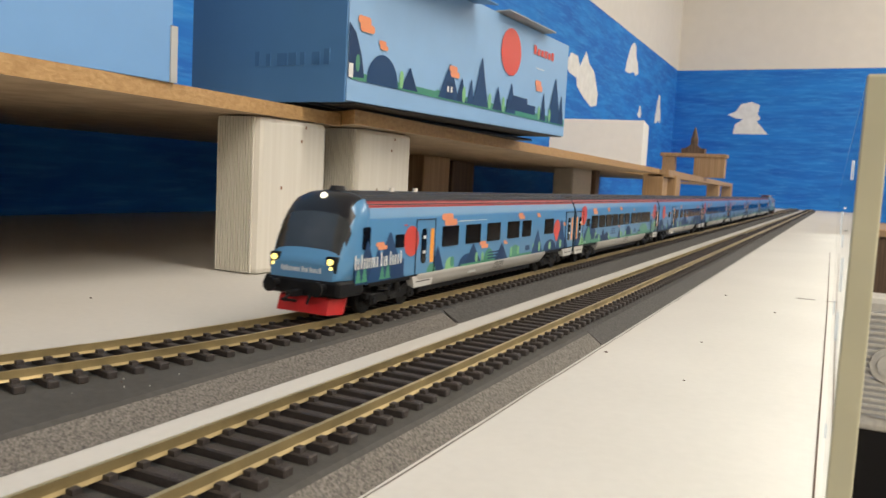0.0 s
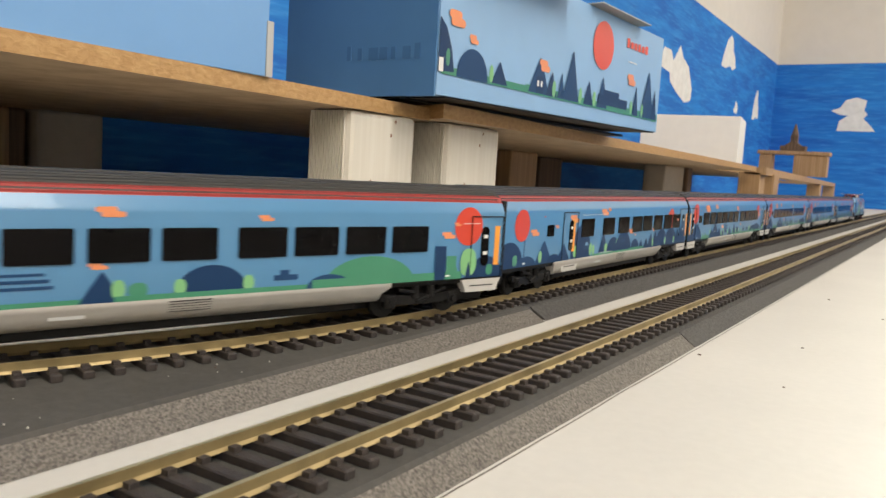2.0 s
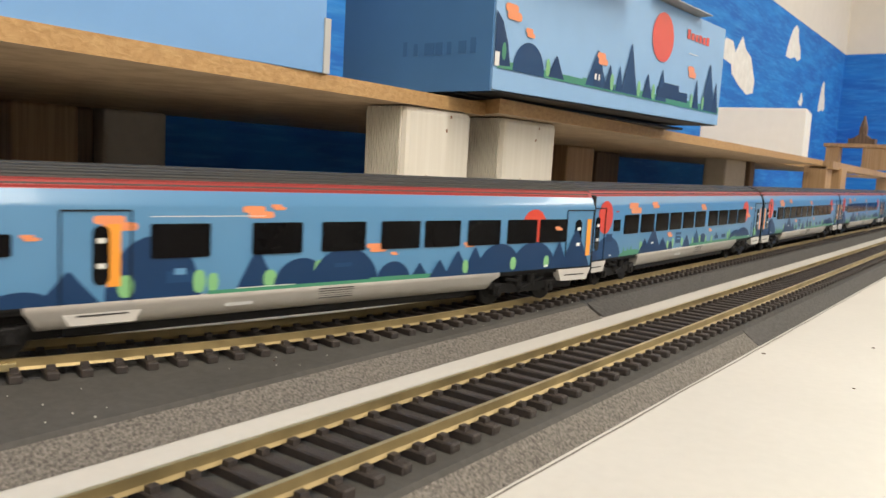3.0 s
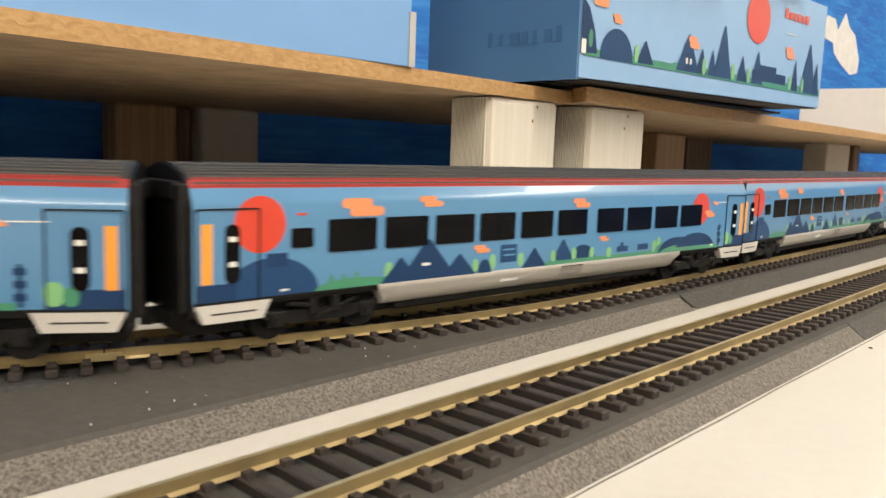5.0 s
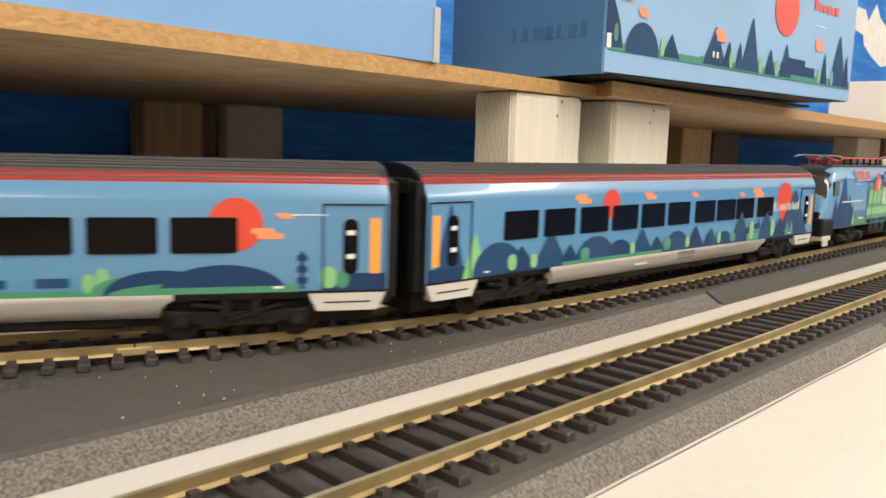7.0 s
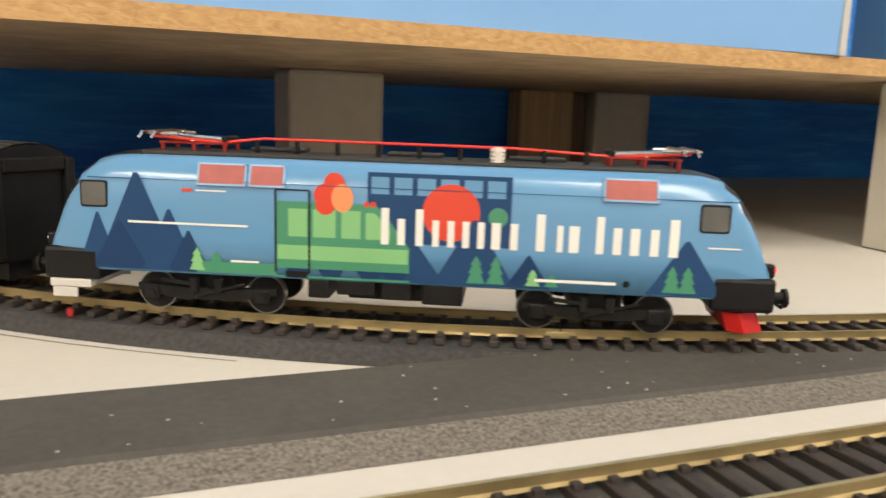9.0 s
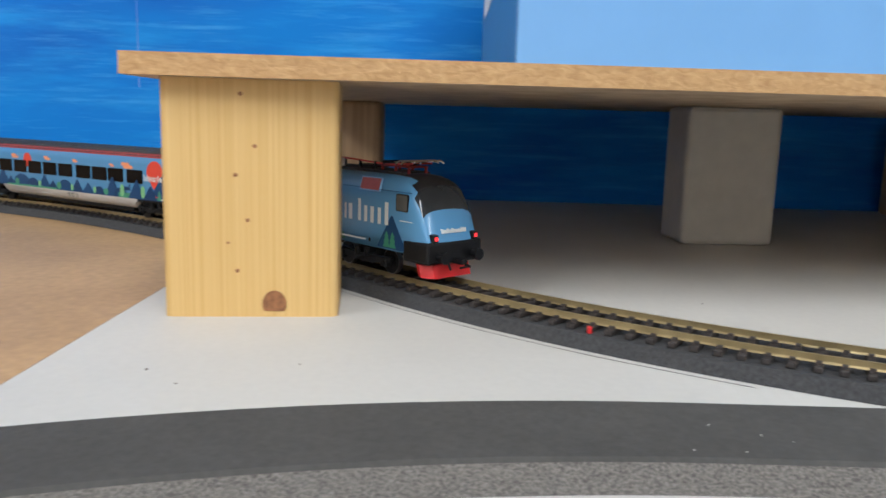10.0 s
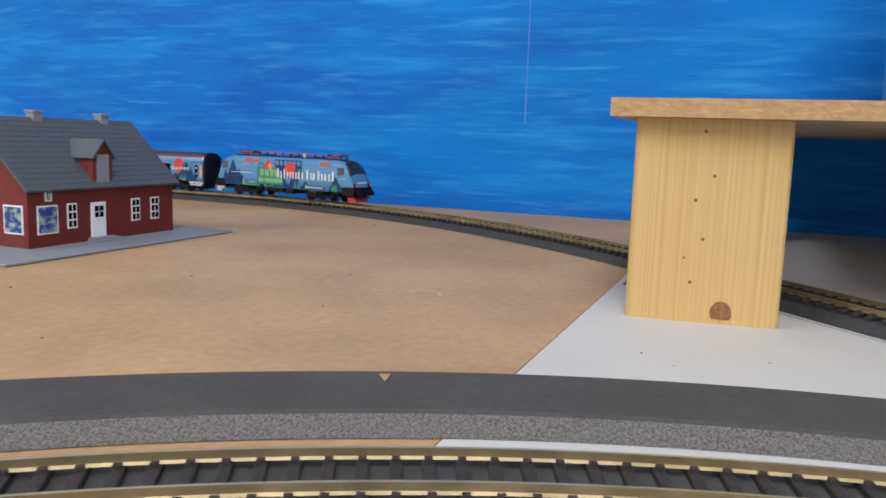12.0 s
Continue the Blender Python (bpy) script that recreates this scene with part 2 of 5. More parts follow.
def add_cyl(bm, centre, axis, radius, length, mi=0, n=16, r2=None):
    q = Vector((0, 0, 1)).rotation_difference(Vector(axis)).to_matrix().to_4x4()
    r = bmesh.ops.create_cone(bm, cap_ends=True, segments=n, radius1=radius, radius2=radius if r2 is None else r2, depth=length,
                              matrix=Matrix.Translation(centre) @ q)
    for f in {f for v in r["verts"] for f in v.link_faces}:
        f.material_index = mi
    return r["verts"]


def add_rod(bm, a, b, radius, mi=0, n=6):
    a, b = Vector(a), Vector(b)
    return add_cyl(bm, (a + b) / 2, b - a, radius, (b - a).length, mi, n)


def add_prism(bm, pts, x0, x1, mi=0, axis="x"):
    """A flat outline of (y, z) points made thick along x, or of (x, z) points along y, or (x, y) along z."""
    def co(u, v, d):
        return (d, u, v) if axis == "x" else (u, d, v) if axis == "y" else (u, v, d)
    a = [bm.verts.new(co(u, v, x0)) for u, v in pts]
    b = [bm.verts.new(co(u, v, x1)) for u, v in pts]
    fs = [bm.faces.new(a), bm.faces.new(list(reversed(b)))]
    k = len(pts)
    for i in range(k):
        fs.append(bm.faces.new((a[i], b[i], b[(i + 1) % k], a[(i + 1) % k])))
    for f in fs:
        f.material_index = mi
    bmesh.ops.recalc_face_normals(bm, faces=fs)
    return fs


def sweep(bm, frames, profile, mi=0, closed=True, cap=True):
    """Sweep a (side, up) profile along frames of (point, side vector)."""
    rings = []
    for p, side in frames:
        rings.append([bm.verts.new((p[0] + side[0] * u, p[1] + side[1] * u, p[2] + v)) for u, v in profile])
    k = len(profile)
    for a, b in zip(rings, rings[1:]):
        for i in range(k if closed else k - 1):
            f = bm.faces.new((a[i], b[i], b[(i + 1) % k], a[(i + 1) % k]))
            f.material_index = mi[i] if isinstance(mi, (list, tuple)) else mi
    if cap and closed:
        bm.faces.new(list(reversed(rings[0]))).material_index = mi[0] if isinstance(mi, (list, tuple)) else mi
        bm.faces.new(rings[-1]).material_index = mi[0] if isinstance(mi, (list, tuple)) else mi


# ---- the lines of the tracks ----
RAIL_Z = 0.0095
LINE_X = -0.0635
Y1, R1, TURN, RUN, R2 = 0.2905, 0.50, 0.814, 0.116, 0.80
Y_FAR = 3.7


def train_line(s):
    """Place and turn of the branch line, s metres past the point where it leaves the straight."""
    if s <= 0:
        return LINE_X, Y1 - s, 0.0
    if s <= R1 * TURN:
        a = s / R1
        return LINE_X - R1 * (1 - math.cos(a)), Y1 - R1 * math.sin(a), a
    x, y, u = LINE_X - R1 * (1 - math.cos(TURN)), Y1 - R1 * math.sin(TURN), s - R1 * TURN
    if u <= RUN:
        return x - math.sin(TURN) * u, y - math.cos(TURN) * u, TURN
    x, y, u = x - math.sin(TURN) * RUN, y - math.cos(TURN) * RUN, u - RUN
    b = min(u / R2, TURN)
    a = TURN - b
    x, y = x - R2 * (math.cos(a) - math.cos(TURN)), y - R2 * (math.sin(TURN) - math.sin(a))
    return x, y - max(0.0, u - R2 * TURN), a


RC = 0.42


def near_line(s, off=0.0):
    """The front line: straight along y, then a curve round +x from y = 0 on; off shifts it towards the wall."""
    if s <= 0:
        return -off, -s, 0.0
    a = s / RC
    return RC - (RC + off) * math.cos(a), -(RC + off) * math.sin(a), -a


def frames_on(line, s0, s1, step, z):
    out, n = [], max(2, int((s1 - s0) / step) + 1)
    for i in range(n):
        x, y, a = line(s0 + (s1 - s0) * i / (n - 1))
        out.append(((x, y, z), (math.cos(a), -math.sin(a))))
    return out


# ---- the room ----
solid("wall_west", boxes((-0.75, -0.65, -3.6, 4.1, -0.9, 0.64)), WALL_BLUE, "long wall painted as a bright blue brushed sky", "wall", "structure")
solid("wall_west_upper", boxes((-0.75, -0.649, -3.6, 4.1, 0.64, CEILING)), WALL_WHITE, "white plaster above the painted sky", "wall", "structure")
solid("wall_north", boxes((-0.65, 3.5, 4.0, 4.1, -0.9, 0.64)), WALL_BLUE, "end wall painted as a bright blue brushed sky", "wall", "structure")
solid("wall_north_upper", boxes((-0.649, 3.5, 3.999, 4.1, 0.64, CEILING)), WALL_WHITE, "white plaster above the painted sky", "wall", "structure")
solid("wall_east", boxes((3.5, 3.6, -3.6, 4.1, -0.9, CEILING)), WALL_WHITE, "plain white plaster wall", "wall", "structure")
solid("wall_south", boxes((-0.65, 3.5, -3.6, -3.5, -0.9, CEILING)), WALL_WHITE, "plain white plaster wall", "wall", "structure")
solid("floor", boxes((-0.75, 3.6, -3.6, 4.1, -1.0, -0.9)), FLOOR_GREY, "grey-brown linoleum floor", "floor", "structure")
solid("ceiling", boxes((-0.75, 3.6, -3.6, 4.1, CEILING, CEILING + 0.1)), WALL_WHITE, "plain white ceiling", "ceiling", "structure")

# ---- the layout table ----
SEAM_Y = -0.19
table = empty("layout_table", "model railway baseboard of white and brown boards on a frame", "table")
part("white_board", boxes((-0.648, 0.104, SEAM_Y, 1.95, -0.018, 0.0)), WHITE_BOARD, table, "white laminated baseboard with pencil lines")
part("brown_board", boxes((-0.648, 0.35, -3.0, SEAM_Y - 0.0006, -0.018, -0.0002)), BROWN_BOARD, table, "brown hardboard baseboard")
part("far_board", boxes((-0.648, 0.104, 1.951, 3.99, -0.018, -0.0005)), WHITE_BOARD, table)

for y0, y1 in ((-2.98, -2.94), (-0.40, -0.36), (1.5, 1.54), (3.9, 3.94)):
    part("cross_beam", boxes((-0.64, 0.09, y0, y1, -0.07, -0.0185), bevel=0.001), TAN_WOOD, table)
    for x in (-0.63, 0.04):
        part("leg", boxes((x, x + 0.045, y0, y1, -0.9, -0.0705), bevel=0.002), TAN_WOOD, table)


def bed(name, line, s0, s1, off=0.0, top=0.0172, foot=0.0235, h=0.005, mats=(FOAM_SIDE, FOAM_TOP), label=""):
    bm = bmesh.new()
    fr = frames_on(line, s0, s1, 0.012, 0.0)
    lip, k = 0.0008, (foot - top) * 0.16
    sweep(bm, fr, [(-foot, 0.0001), (-top - k, h - lip), (top + k, h - lip), (foot, 0.0001)])
    ob = empty(name, label, "track bed")
    part("foam_wedge", bm, mats[0], ob, "rough grey foam sides")
    bm = bmesh.new()
    sweep(bm, fr, [(-top - k, h - lip), (-top, h), (top, h), (top + k, h - lip)])
    part("foam_top", bm, mats[1], ob, "smooth dark foam top")
    return ob


bed("track_bed", near_line, -0.3255, 0.62, label="grey foam track bed with rough sloping sides")
bed("track_bed", near_line, -Y_FAR, -0.3270, h=0.0047, mats=(FOAM_FAR, FOAM_FAR), label="darker foam track bed on the straight of the front line")
bed("track_bed", lambda s: near_line(s, 0.0635), -0.3260, 0.62, foot=0.0260, label="empty grey foam track bed curving beside the front line")
bed("track_bed", lambda s: near_line(s, 0.0635), -Y_FAR, -0.3295, foot=0.0250, h=0.0047, mats=(FOAM_FAR, FOAM_FAR), label="darker foam track bed on the straight under the train")
bed("track_bed", train_line, -0.05, 1.75, top=0.0170, foot=0.0205, h=0.0048, mats=(FOAM_DARK, FOAM_DARK), label="dark rough foam track bed curving towards the wall")


def sleeper_mesh():
    bm = bmesh.new()
    add_box(bm, -0.0142, 0.0142, -0.0014, 0.0014, 0.0, 0.0020, bevel=0.0003, seg=1)
    for x in (-0.0109, -0.0068, 0.0068, 0.0109):
        add_box(bm, x - 0.0008, x + 0.0008, -0.0009, 0.0009, 0.0019, 0.0030)
    return mesh_of(bm, "sleeper", SLEEPER)


SLEEPER_MESH = sleeper_mesh()
PITCH = 0.0072


def track(name, line, s0, s1, near0, near1, label):
    base = empty(name, label, "track")
    for side in (-1, 1):
        bm = bmesh.new()
        c = side * 0.00875
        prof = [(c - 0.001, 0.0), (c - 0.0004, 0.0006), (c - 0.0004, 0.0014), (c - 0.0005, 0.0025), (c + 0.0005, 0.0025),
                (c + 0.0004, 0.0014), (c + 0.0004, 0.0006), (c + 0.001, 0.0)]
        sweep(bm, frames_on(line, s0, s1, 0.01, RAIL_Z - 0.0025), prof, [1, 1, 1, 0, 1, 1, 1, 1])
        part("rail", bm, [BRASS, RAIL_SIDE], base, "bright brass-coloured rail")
    rest = bmesh.new()
    n = int((s1 - s0) / PITCH)
    z = RAIL_Z - 0.0025 - 0.0021
    for i in range(n):
        s = s0 + (i + 0.5) * PITCH
        x, y, a = line(s)
        m = pose(x, y, z, 0, 0, -math.degrees(a) + random.uniform(-0.8, 0.8))
        if near0 <= s <= near1:
            ob = new("sleeper", SLEEPER_MESH)
            ob.parent = base
            ob.matrix_basis = m
        else:
            vs = bmesh.ops.create_cube(rest, size=1, matrix=m @ Matrix.Translation((0, 0, 0.001)) @ Matrix.Diagonal((0.0284, 0.0028, 0.002, 1)))
    part("far_sleepers", rest, SLEEPER, base, kind="stuff")
    return base


track("front_track", near_line, -Y_FAR, 0.55, -1.15, 0.55, "brass-railed model track with dark brown sleepers, empty")
track("branch_track", train_line, -Y_FAR + Y1, 1.7, -0.75, 1.0, "brass-railed model track curving away under the shelf")

s_joint = min((0.001 * k for k in range(-200, 400)), key=lambda v: abs(train_line(v)[1] - 0.118))
jx, jy, ja = train_line(s_joint)
for c in (-0.00875, 0.00875):
    joint = empty("rail_joiner", "small metal joiner over a gap between rails", "rail joiner", m=pose(jx, jy, RAIL_Z, 0, 0, -math.degrees(ja)))
    part("sleeve", boxes((c - 0.0011, c + 0.0011, -0.004, 0.004, -0.0026, -0.0007), bevel=0.0002), BRASS, joint)
    part("gap", boxes((c - 0.00055, c + 0.00055, -0.0002, 0.0002, -0.0012, 0.00004)), BLACK, joint, "dark gap")

# ---- the shelf and its posts ----
bm = bmesh.new()
add_prism(bm, [(-0.163, -0.182), (-0.193, 0.462), (-0.645, 0.462), (-0.645, -0.182)], 0.0905, 0.0985, axis="z")
bm.normal_update()
for f in bm.faces:
    if abs(f.normal.z) < 0.5:
        f.material_index = 1
solid("shelf_board", bm, [PLYWOOD_TOP, BOARD_EDGE], "raw chipboard shelf with a sawn edge on wooden posts", "shelf")
bm = bmesh.new()
add_prism(bm, [(-0.176, 0.452), (-0.219, 1.61), (-0.30, 1.61), (-0.30, 2.75), (-0.645, 2.75), (-0.645, 0.4635), (-0.1945, 0.4635)], 0.0915, 0.1005, axis="z")
bm.normal_update()
for f in bm.faces:
    if abs(f.normal.z) < 0.5:
        f.material_index = 1
solid("shelf_board", bm, [PLYWOOD_TOP, BOARD_EDGE], "second raw chipboard shelf butted to the first", "shelf")


def post(x, y, w, d, rz, mat, label, h=0.0905, bevel=0.003, z=0.0, name="wooden_post"):
    """A block whose front face, w wide, is centred on (x, y) and faces +x before the turn; d deep."""
    bm = boxes((-d, 0, -w / 2, w / 2, 0, h), bevel=bevel)
    ob = solid(name, bm, mat, label, "post", group="posts under the shelf")
    ob.matrix_basis = pose(x, y, z, 0, 0, rz)
    return ob


corner_post = empty("wooden_post", "planed pine block with a dark knot and nail holes", "post", "posts under the shelf",
                    pose(-0.1765, -0.139, 0, 0, 0, 6.0))
bm = bmesh.new()
add_box(bm, -0.046, 0, -0.0330, 0.0330, 0, 0.0904, bevel=0.0030, seg=3)
for v in bm.verts:
    v.co.z = 0.0 if v.co.z < 0.0031 else 0.0904 if v.co.z > 0.0873 else v.co.z
part("block", bm, PINE, corner_post)
bm = bmesh.new()
add_cyl(bm, (0.0001, 0.0085, 0.0052), (1, 0, 0), 0.0046, 0.0006, n=20)
for v in bm.verts:
    v.co.z = max(0.0024, 0.0052 + (v.co.z - 0.0052) * 1.15)
part("knot", bm, PINE_KNOT, corner_post, "round dark brown knot")
for y, z in ((-0.0034, 0.0850), (0.0016, 0.0658), (-0.0056, 0.0549), (-0.0013, 0.0378), (-0.0054, 0.0182), (-0.0087, 0.0290)):
    bm = bmesh.new()
    add_cyl(bm, (0.0001, y, z), (1, 0, 0), 0.0008 if y > -0.008 else 0.0005, 0.0004, n=10)
    part("nail_hole", bm, PINE_KNOT, corner_post)

for bx, by, bw, bh in ((-0.1917, 0.4135, 0.064, 0.0904), (-0.190, 0.517, 0.070, 0.0913)):
    blk = empty("wooden_post", "whitewashed timber block with finely ribbed sides", "post", "posts under the shelf", pose(bx, by, 0))
    part("block", boxes((-0.033, 0, -bw / 2, bw / 2, 0, bh), bevel=0.0035), WHITE_WOOD, blk)
    rib = mesh_of(boxes((-0.00042, 0.00042, -0.0011, 0.0004, 0.001, bh - 0.001)), "rib", WHITE_WOOD)
    for k in range(14):
        for sgn in (-1, 1):
            ob = new("rib", rib)
            ob.parent = blk
            ob.matrix_basis = pose(-0.0045 - k * 0.0019, sgn * bw / 2, 0, 0, 0, 0 if sgn < 0 else 180)
    for y, z in ((0.006, 0.078), (0.010, 0.0865), (-0.012, 0.05)):
        part("nail_hole", boxes((-0.0002, 0.0002, y - 0.0007, y + 0.0007, z - 0.0010, z + 0.0008)), PINE_KNOT, blk)
post(-0.397, 0.123, 0.063, 0.041, 4, GREY_WOOD, "pale grey wooden block in the shade of the shelf")
post(-0.597, 0.378, 0.059, 0.03, 0, TAN_WOOD, "tan wooden block with a small hole near the wall")
post(-0.60, 0.415, 0.018, 0.03, 0, DARK_WOOD, "dark narrow wooden block near the wall")
post(-0.588, 0.459, 0.064, 0.03, 0, GREY_WOOD, "pale grey wooden block near the wall")
post(-0.53, -0.15, 0.062, 0.036, 0, TAN_WOOD, "tan wooden block near the wall under the shelf's end")
post(-0.42, 1.044, 0.082, 0.035, 0, TAN_WOOD, "tan wooden block under the second shelf", h=0.0914)
post(-0.50, 1.303, 0.092, 0.04, 0, DARK_WOOD, "dark wooden block under the second shelf", h=0.0914)
post(-0.34, 1.50, 0.12, 0.04, 0, GREY_WOOD, "grey wooden block under the far end of the shelf", h=0.0914)
post(-0.335, 1.585, 0.03, 0.04, 0, DARK_WOOD, "dark wooden block under the far end of the shelf", h=0.0914)


# ---- printed art: flat outlines laid on a side ----
class Art:
    """Collects thin printed shapes on the plane x = -w (seen from -x) in (y, z); y grows to the viewer's left."""

    def __init__(self, w):
        self.w, self.rows = w, []

    def shape(self, pts, mat, name="printed_patch"):
        y0, y1 = min(p[0] for p in pts), max(p[0] for p in pts)
        z0, z1 = min(p[1] for p in pts), max(p[1] for p in pts)
        under = [r[3] for r in self.rows if r[4] < y1 and r[5] > y0 and r[6] < z1 and r[7] > z0]
        self.rows.append((name, pts, mat, 1 + max(under, default=0), y0, y1, z0, z1))

    def lay(self, thing, m=None):
        """Every print becomes a thin part of the thing."""
        for name, pts, mat, level, *_ in self.rows:
            bm = bmesh.new()
            f = bm.faces.new([bm.verts.new((-self.w - 0.00013 - 0.00002 * level, y, z)) for y, z in pts])
            f.normal_update()
            if f.normal.x > 0:
                f.normal_flip()
            ob = part(name, bm, mat, thing)
            if m is not None:
                ob.matrix_basis = m

    def disc(self, y, z, r, mat, rz=None, n=28, name="printed_sun"):
        rz = rz or r
        self.shape([(y + r * math.cos(2 * math.pi * k / n), z + rz * math.sin(2 * math.pi * k / n)) for k in range(n)], mat, name)

    def drop(self, y, z, r, low, mat):
        """A sun whose lower half runs down to a point."""
        pts = [(y + r * math.cos(a), z + r * math.sin(a)) for a in [math.pi * (1.15 * k / 20 - 0.075) for k in range(21)]]
        self.shape(pts + [(y - r * 0.25, low + r * 0.2), (y, low), (y + r * 0.25, low + r * 0.2)], mat, "printed_sun")

    def peak(self, y, base, top, w, mat):
        self.shape([(y - w / 2, base), (y + w / 2, base), (y + w * 0.025, top), (y - w * 0.025, top)], mat, "printed_peak")

    def hill(self, y, base, top, w, mat, n=16):
        self.shape([(y + w / 2 * math.cos(math.pi * k / n), base + (top - base) * math.sin(math.pi * k / n)) for k in range(n + 1)], mat, "printed_hill")

    def tree(self, y, base, h, w, mat):
        pts = [(y - w * 0.5, base), (y + w * 0.5, base), (y + w * 0.26, base + h * 0.36), (y + w * 0.4, base + h * 0.36), (y + w * 0.18, base + h * 0.66),
               (y + w * 0.3, base + h * 0.66), (y, base + h), (y - w * 0.3, base + h * 0.66), (y - w * 0.18, base + h * 0.66),
               (y - w * 0.4, base + h * 0.36), (y - w * 0.26, base + h * 0.36)]
        self.shape(pts, mat, "printed_tree")

    def bush(self, y, base, h, w, mat):
        self.shape([(y + w / 2 * (abs(math.cos(a)) ** 0.7) * (1 if math.cos(a) > 0 else -1), base + h * 0.5 + h * 0.5 * math.sin(a))
                    for a in [2 * math.pi * k / 14 for k in range(14)]], mat, "printed_bush")

    def cloud(self, y, z, w, h, mat):
        """One outline of two rounded bars, the upper one shifted to the left."""
        def arc(cy, cz, r, a0, a1):
            return [(cy + r * math.cos(radians(a0 + (a1 - a0) * k / 6)), cz + r * math.sin(radians(a0 + (a1 - a0) * k / 6))) for k in range(7)]
        r = h * 0.26
        pts = arc(y + w * 0.5 - r, z + r, r, -90, 90) + arc(y - w * 0.12, z + r, r, 90, 180)
        pts += [(y - w * 0.12 - r, z + r * 0.4)] + arc(y - w * 0.5 + r, z - r * 0.7, r, 90, 270) + arc(y + w * 0.22, z - r * 0.7, r, -90, 0)
        self.shape(pts + [(y + w * 0.22 + r, z)], mat, "printed_cloud")

    def rect(self, y0, y1, z0, z1, mat, name="printed_stripe"):
        self.shape([(y0, z0), (y1, z0), (y1, z1), (y0, z1)], mat, name)

    def word(self, y0, y1, z0, z1, mat):
        """Upright bars in the rhythm of a word mark, from y0 down to y1."""
        tall, short = z1, z0 + (z1 - z0) * 0.72
        for a, b, top in WORD_BARS:
            self.shape([(y0 + (y1 - y0) * a, z0), (y0 + (y1 - y0) * b, z0), (y0 + (y1 - y0) * b, tall if top else short), (y0 + (y1 - y0) * a, tall if top else short)], mat, "word_mark_bar")


# the word mark's bars as shares of its width; 1 for a tall one
WORD_BARS = [(0, .026, 1), (.055, .08, 0), (.116, .141, 1), (.172, .194, 0), (.222, .245, 0), (.272, .295, 0), (.322, .345, 0), (.368, .398, 0), (.43, .455, 0), (.515, .543, 1),
             (.583, .603, 0), (.622, .655, 0), (.71, .735, 1), (.765, .792, 0), (.82, .85, 0), (.885, .912, 0), (.945, .975, 1)]

SHADES = {"N": TRAIN_NAVY, "S": TRAIN_NAVY2, "G": TRAIN_GREEN, "L": TRAIN_LIME, "R": TRAIN_RED, "O": TRAIN_ORANGE, "A": TRAIN_AMBER, "W": TRAIN_CREAM, "B": TRAIN_BLUE}
FOOT = 12.4


def draw(art, rows):
    """Rows of a print, in millimetres: kind and shade, then its middle y and its size."""
    for kind, shade, *v in rows:
        m, k = SHADES[shade], [0.001 * q for q in v]
        low = FOOT * 0.001
        if kind == "sun":
            art.disc(k[0], k[1], k[2], m)
        elif kind == "drop":
            art.drop(k[0], k[1], k[2], k[3], m)
        elif kind == "peak":
            art.peak(k[0], low, k[1], k[2], m)
        elif kind == "hill":
            art.hill(k[0], low, k[1], k[2], m)
        elif kind == "tree":
            art.tree(k[0], low + 0.0006, k[1], k[2], m)
        elif kind == "bush":
            art.bush(k[0], low + 0.0006, k[1], k[2], m)
        elif kind == "cloud":
            art.cloud(k[0], k[1], k[2], k[2] * 0.36 if len(k) < 4 else k[3], m)
        elif kind == "rect":
            art.rect(k[0], k[1], k[2], k[3], m)
        elif kind == "word":
            art.word(k[0], k[1], k[2], k[3], m)


# ---- the train ----
HALF_W = 0.0156
COACH = 0.2575
STEP = 0.2620
SIDE = [(HALF_W, 0.0118), (HALF_W, 0.0348), (0.0154, 0.0358), (0.01475, 0.0372), (0.0139, 0.0390)]
ROOF = [(0.0139, 0.0390), (0.0128, 0.0410), (0.0098, 0.0429), (0.005, 0.0443), (0.0, 0.0447)]


def rounded(y0, y1, z0, z1, r, n=4):
    pts = []
    for cy, cz, a0 in ((y1 - r, z1 - r, 0), (y0 + r, z1 - r, 90), (y0 + r, z0 + r, 180), (y1 - r, z0 + r, 270)):
        pts += [(cy + r * math.cos(radians(a0 + 90 * k / n)), cz + r * math.sin(radians(a0 + 90 * k / n))) for k in range(n + 1)]
    return pts


def plate(y0, y1, z0, z1, r=0.0006, x0=None, x1=None, side=-1):
    bm = bmesh.new()
    a, b = x0 or HALF_W - 0.0002, x1 or HALF_W + 0.00042
    add_prism(bm, rounded(y0, y1, z0, z1, r), side * a, side * b)
    return bm


def wheel_mesh(rim):
    bm = bmesh.new()
    add_cyl(bm, (0, 0, 0), (1, 0, 0), 0.0056, 0.0022, 0, 28)
    for x in (0.0011, -0.0011):
        add_cyl(bm, (x, 0, 0), (1, 0, 0), 0.0052, 0.0004, 1, 28)
    for x in (0.0014, -0.0014):
        add_cyl(bm, (x, 0, 0), (1, 0, 0), 0.0036, 0.0003, 1, 20)
    add_cyl(bm, (-0.0016, 0, 0), (1, 0, 0), 0.0013, 0.0008, 1, 10)
    return mesh_of(bm, "wheel", [rim, BOGIE_BLACK])


WHEELS = {"coach": wheel_mesh(BOGIE_BLACK), "loco": wheel_mesh(WHEEL_STEEL)}


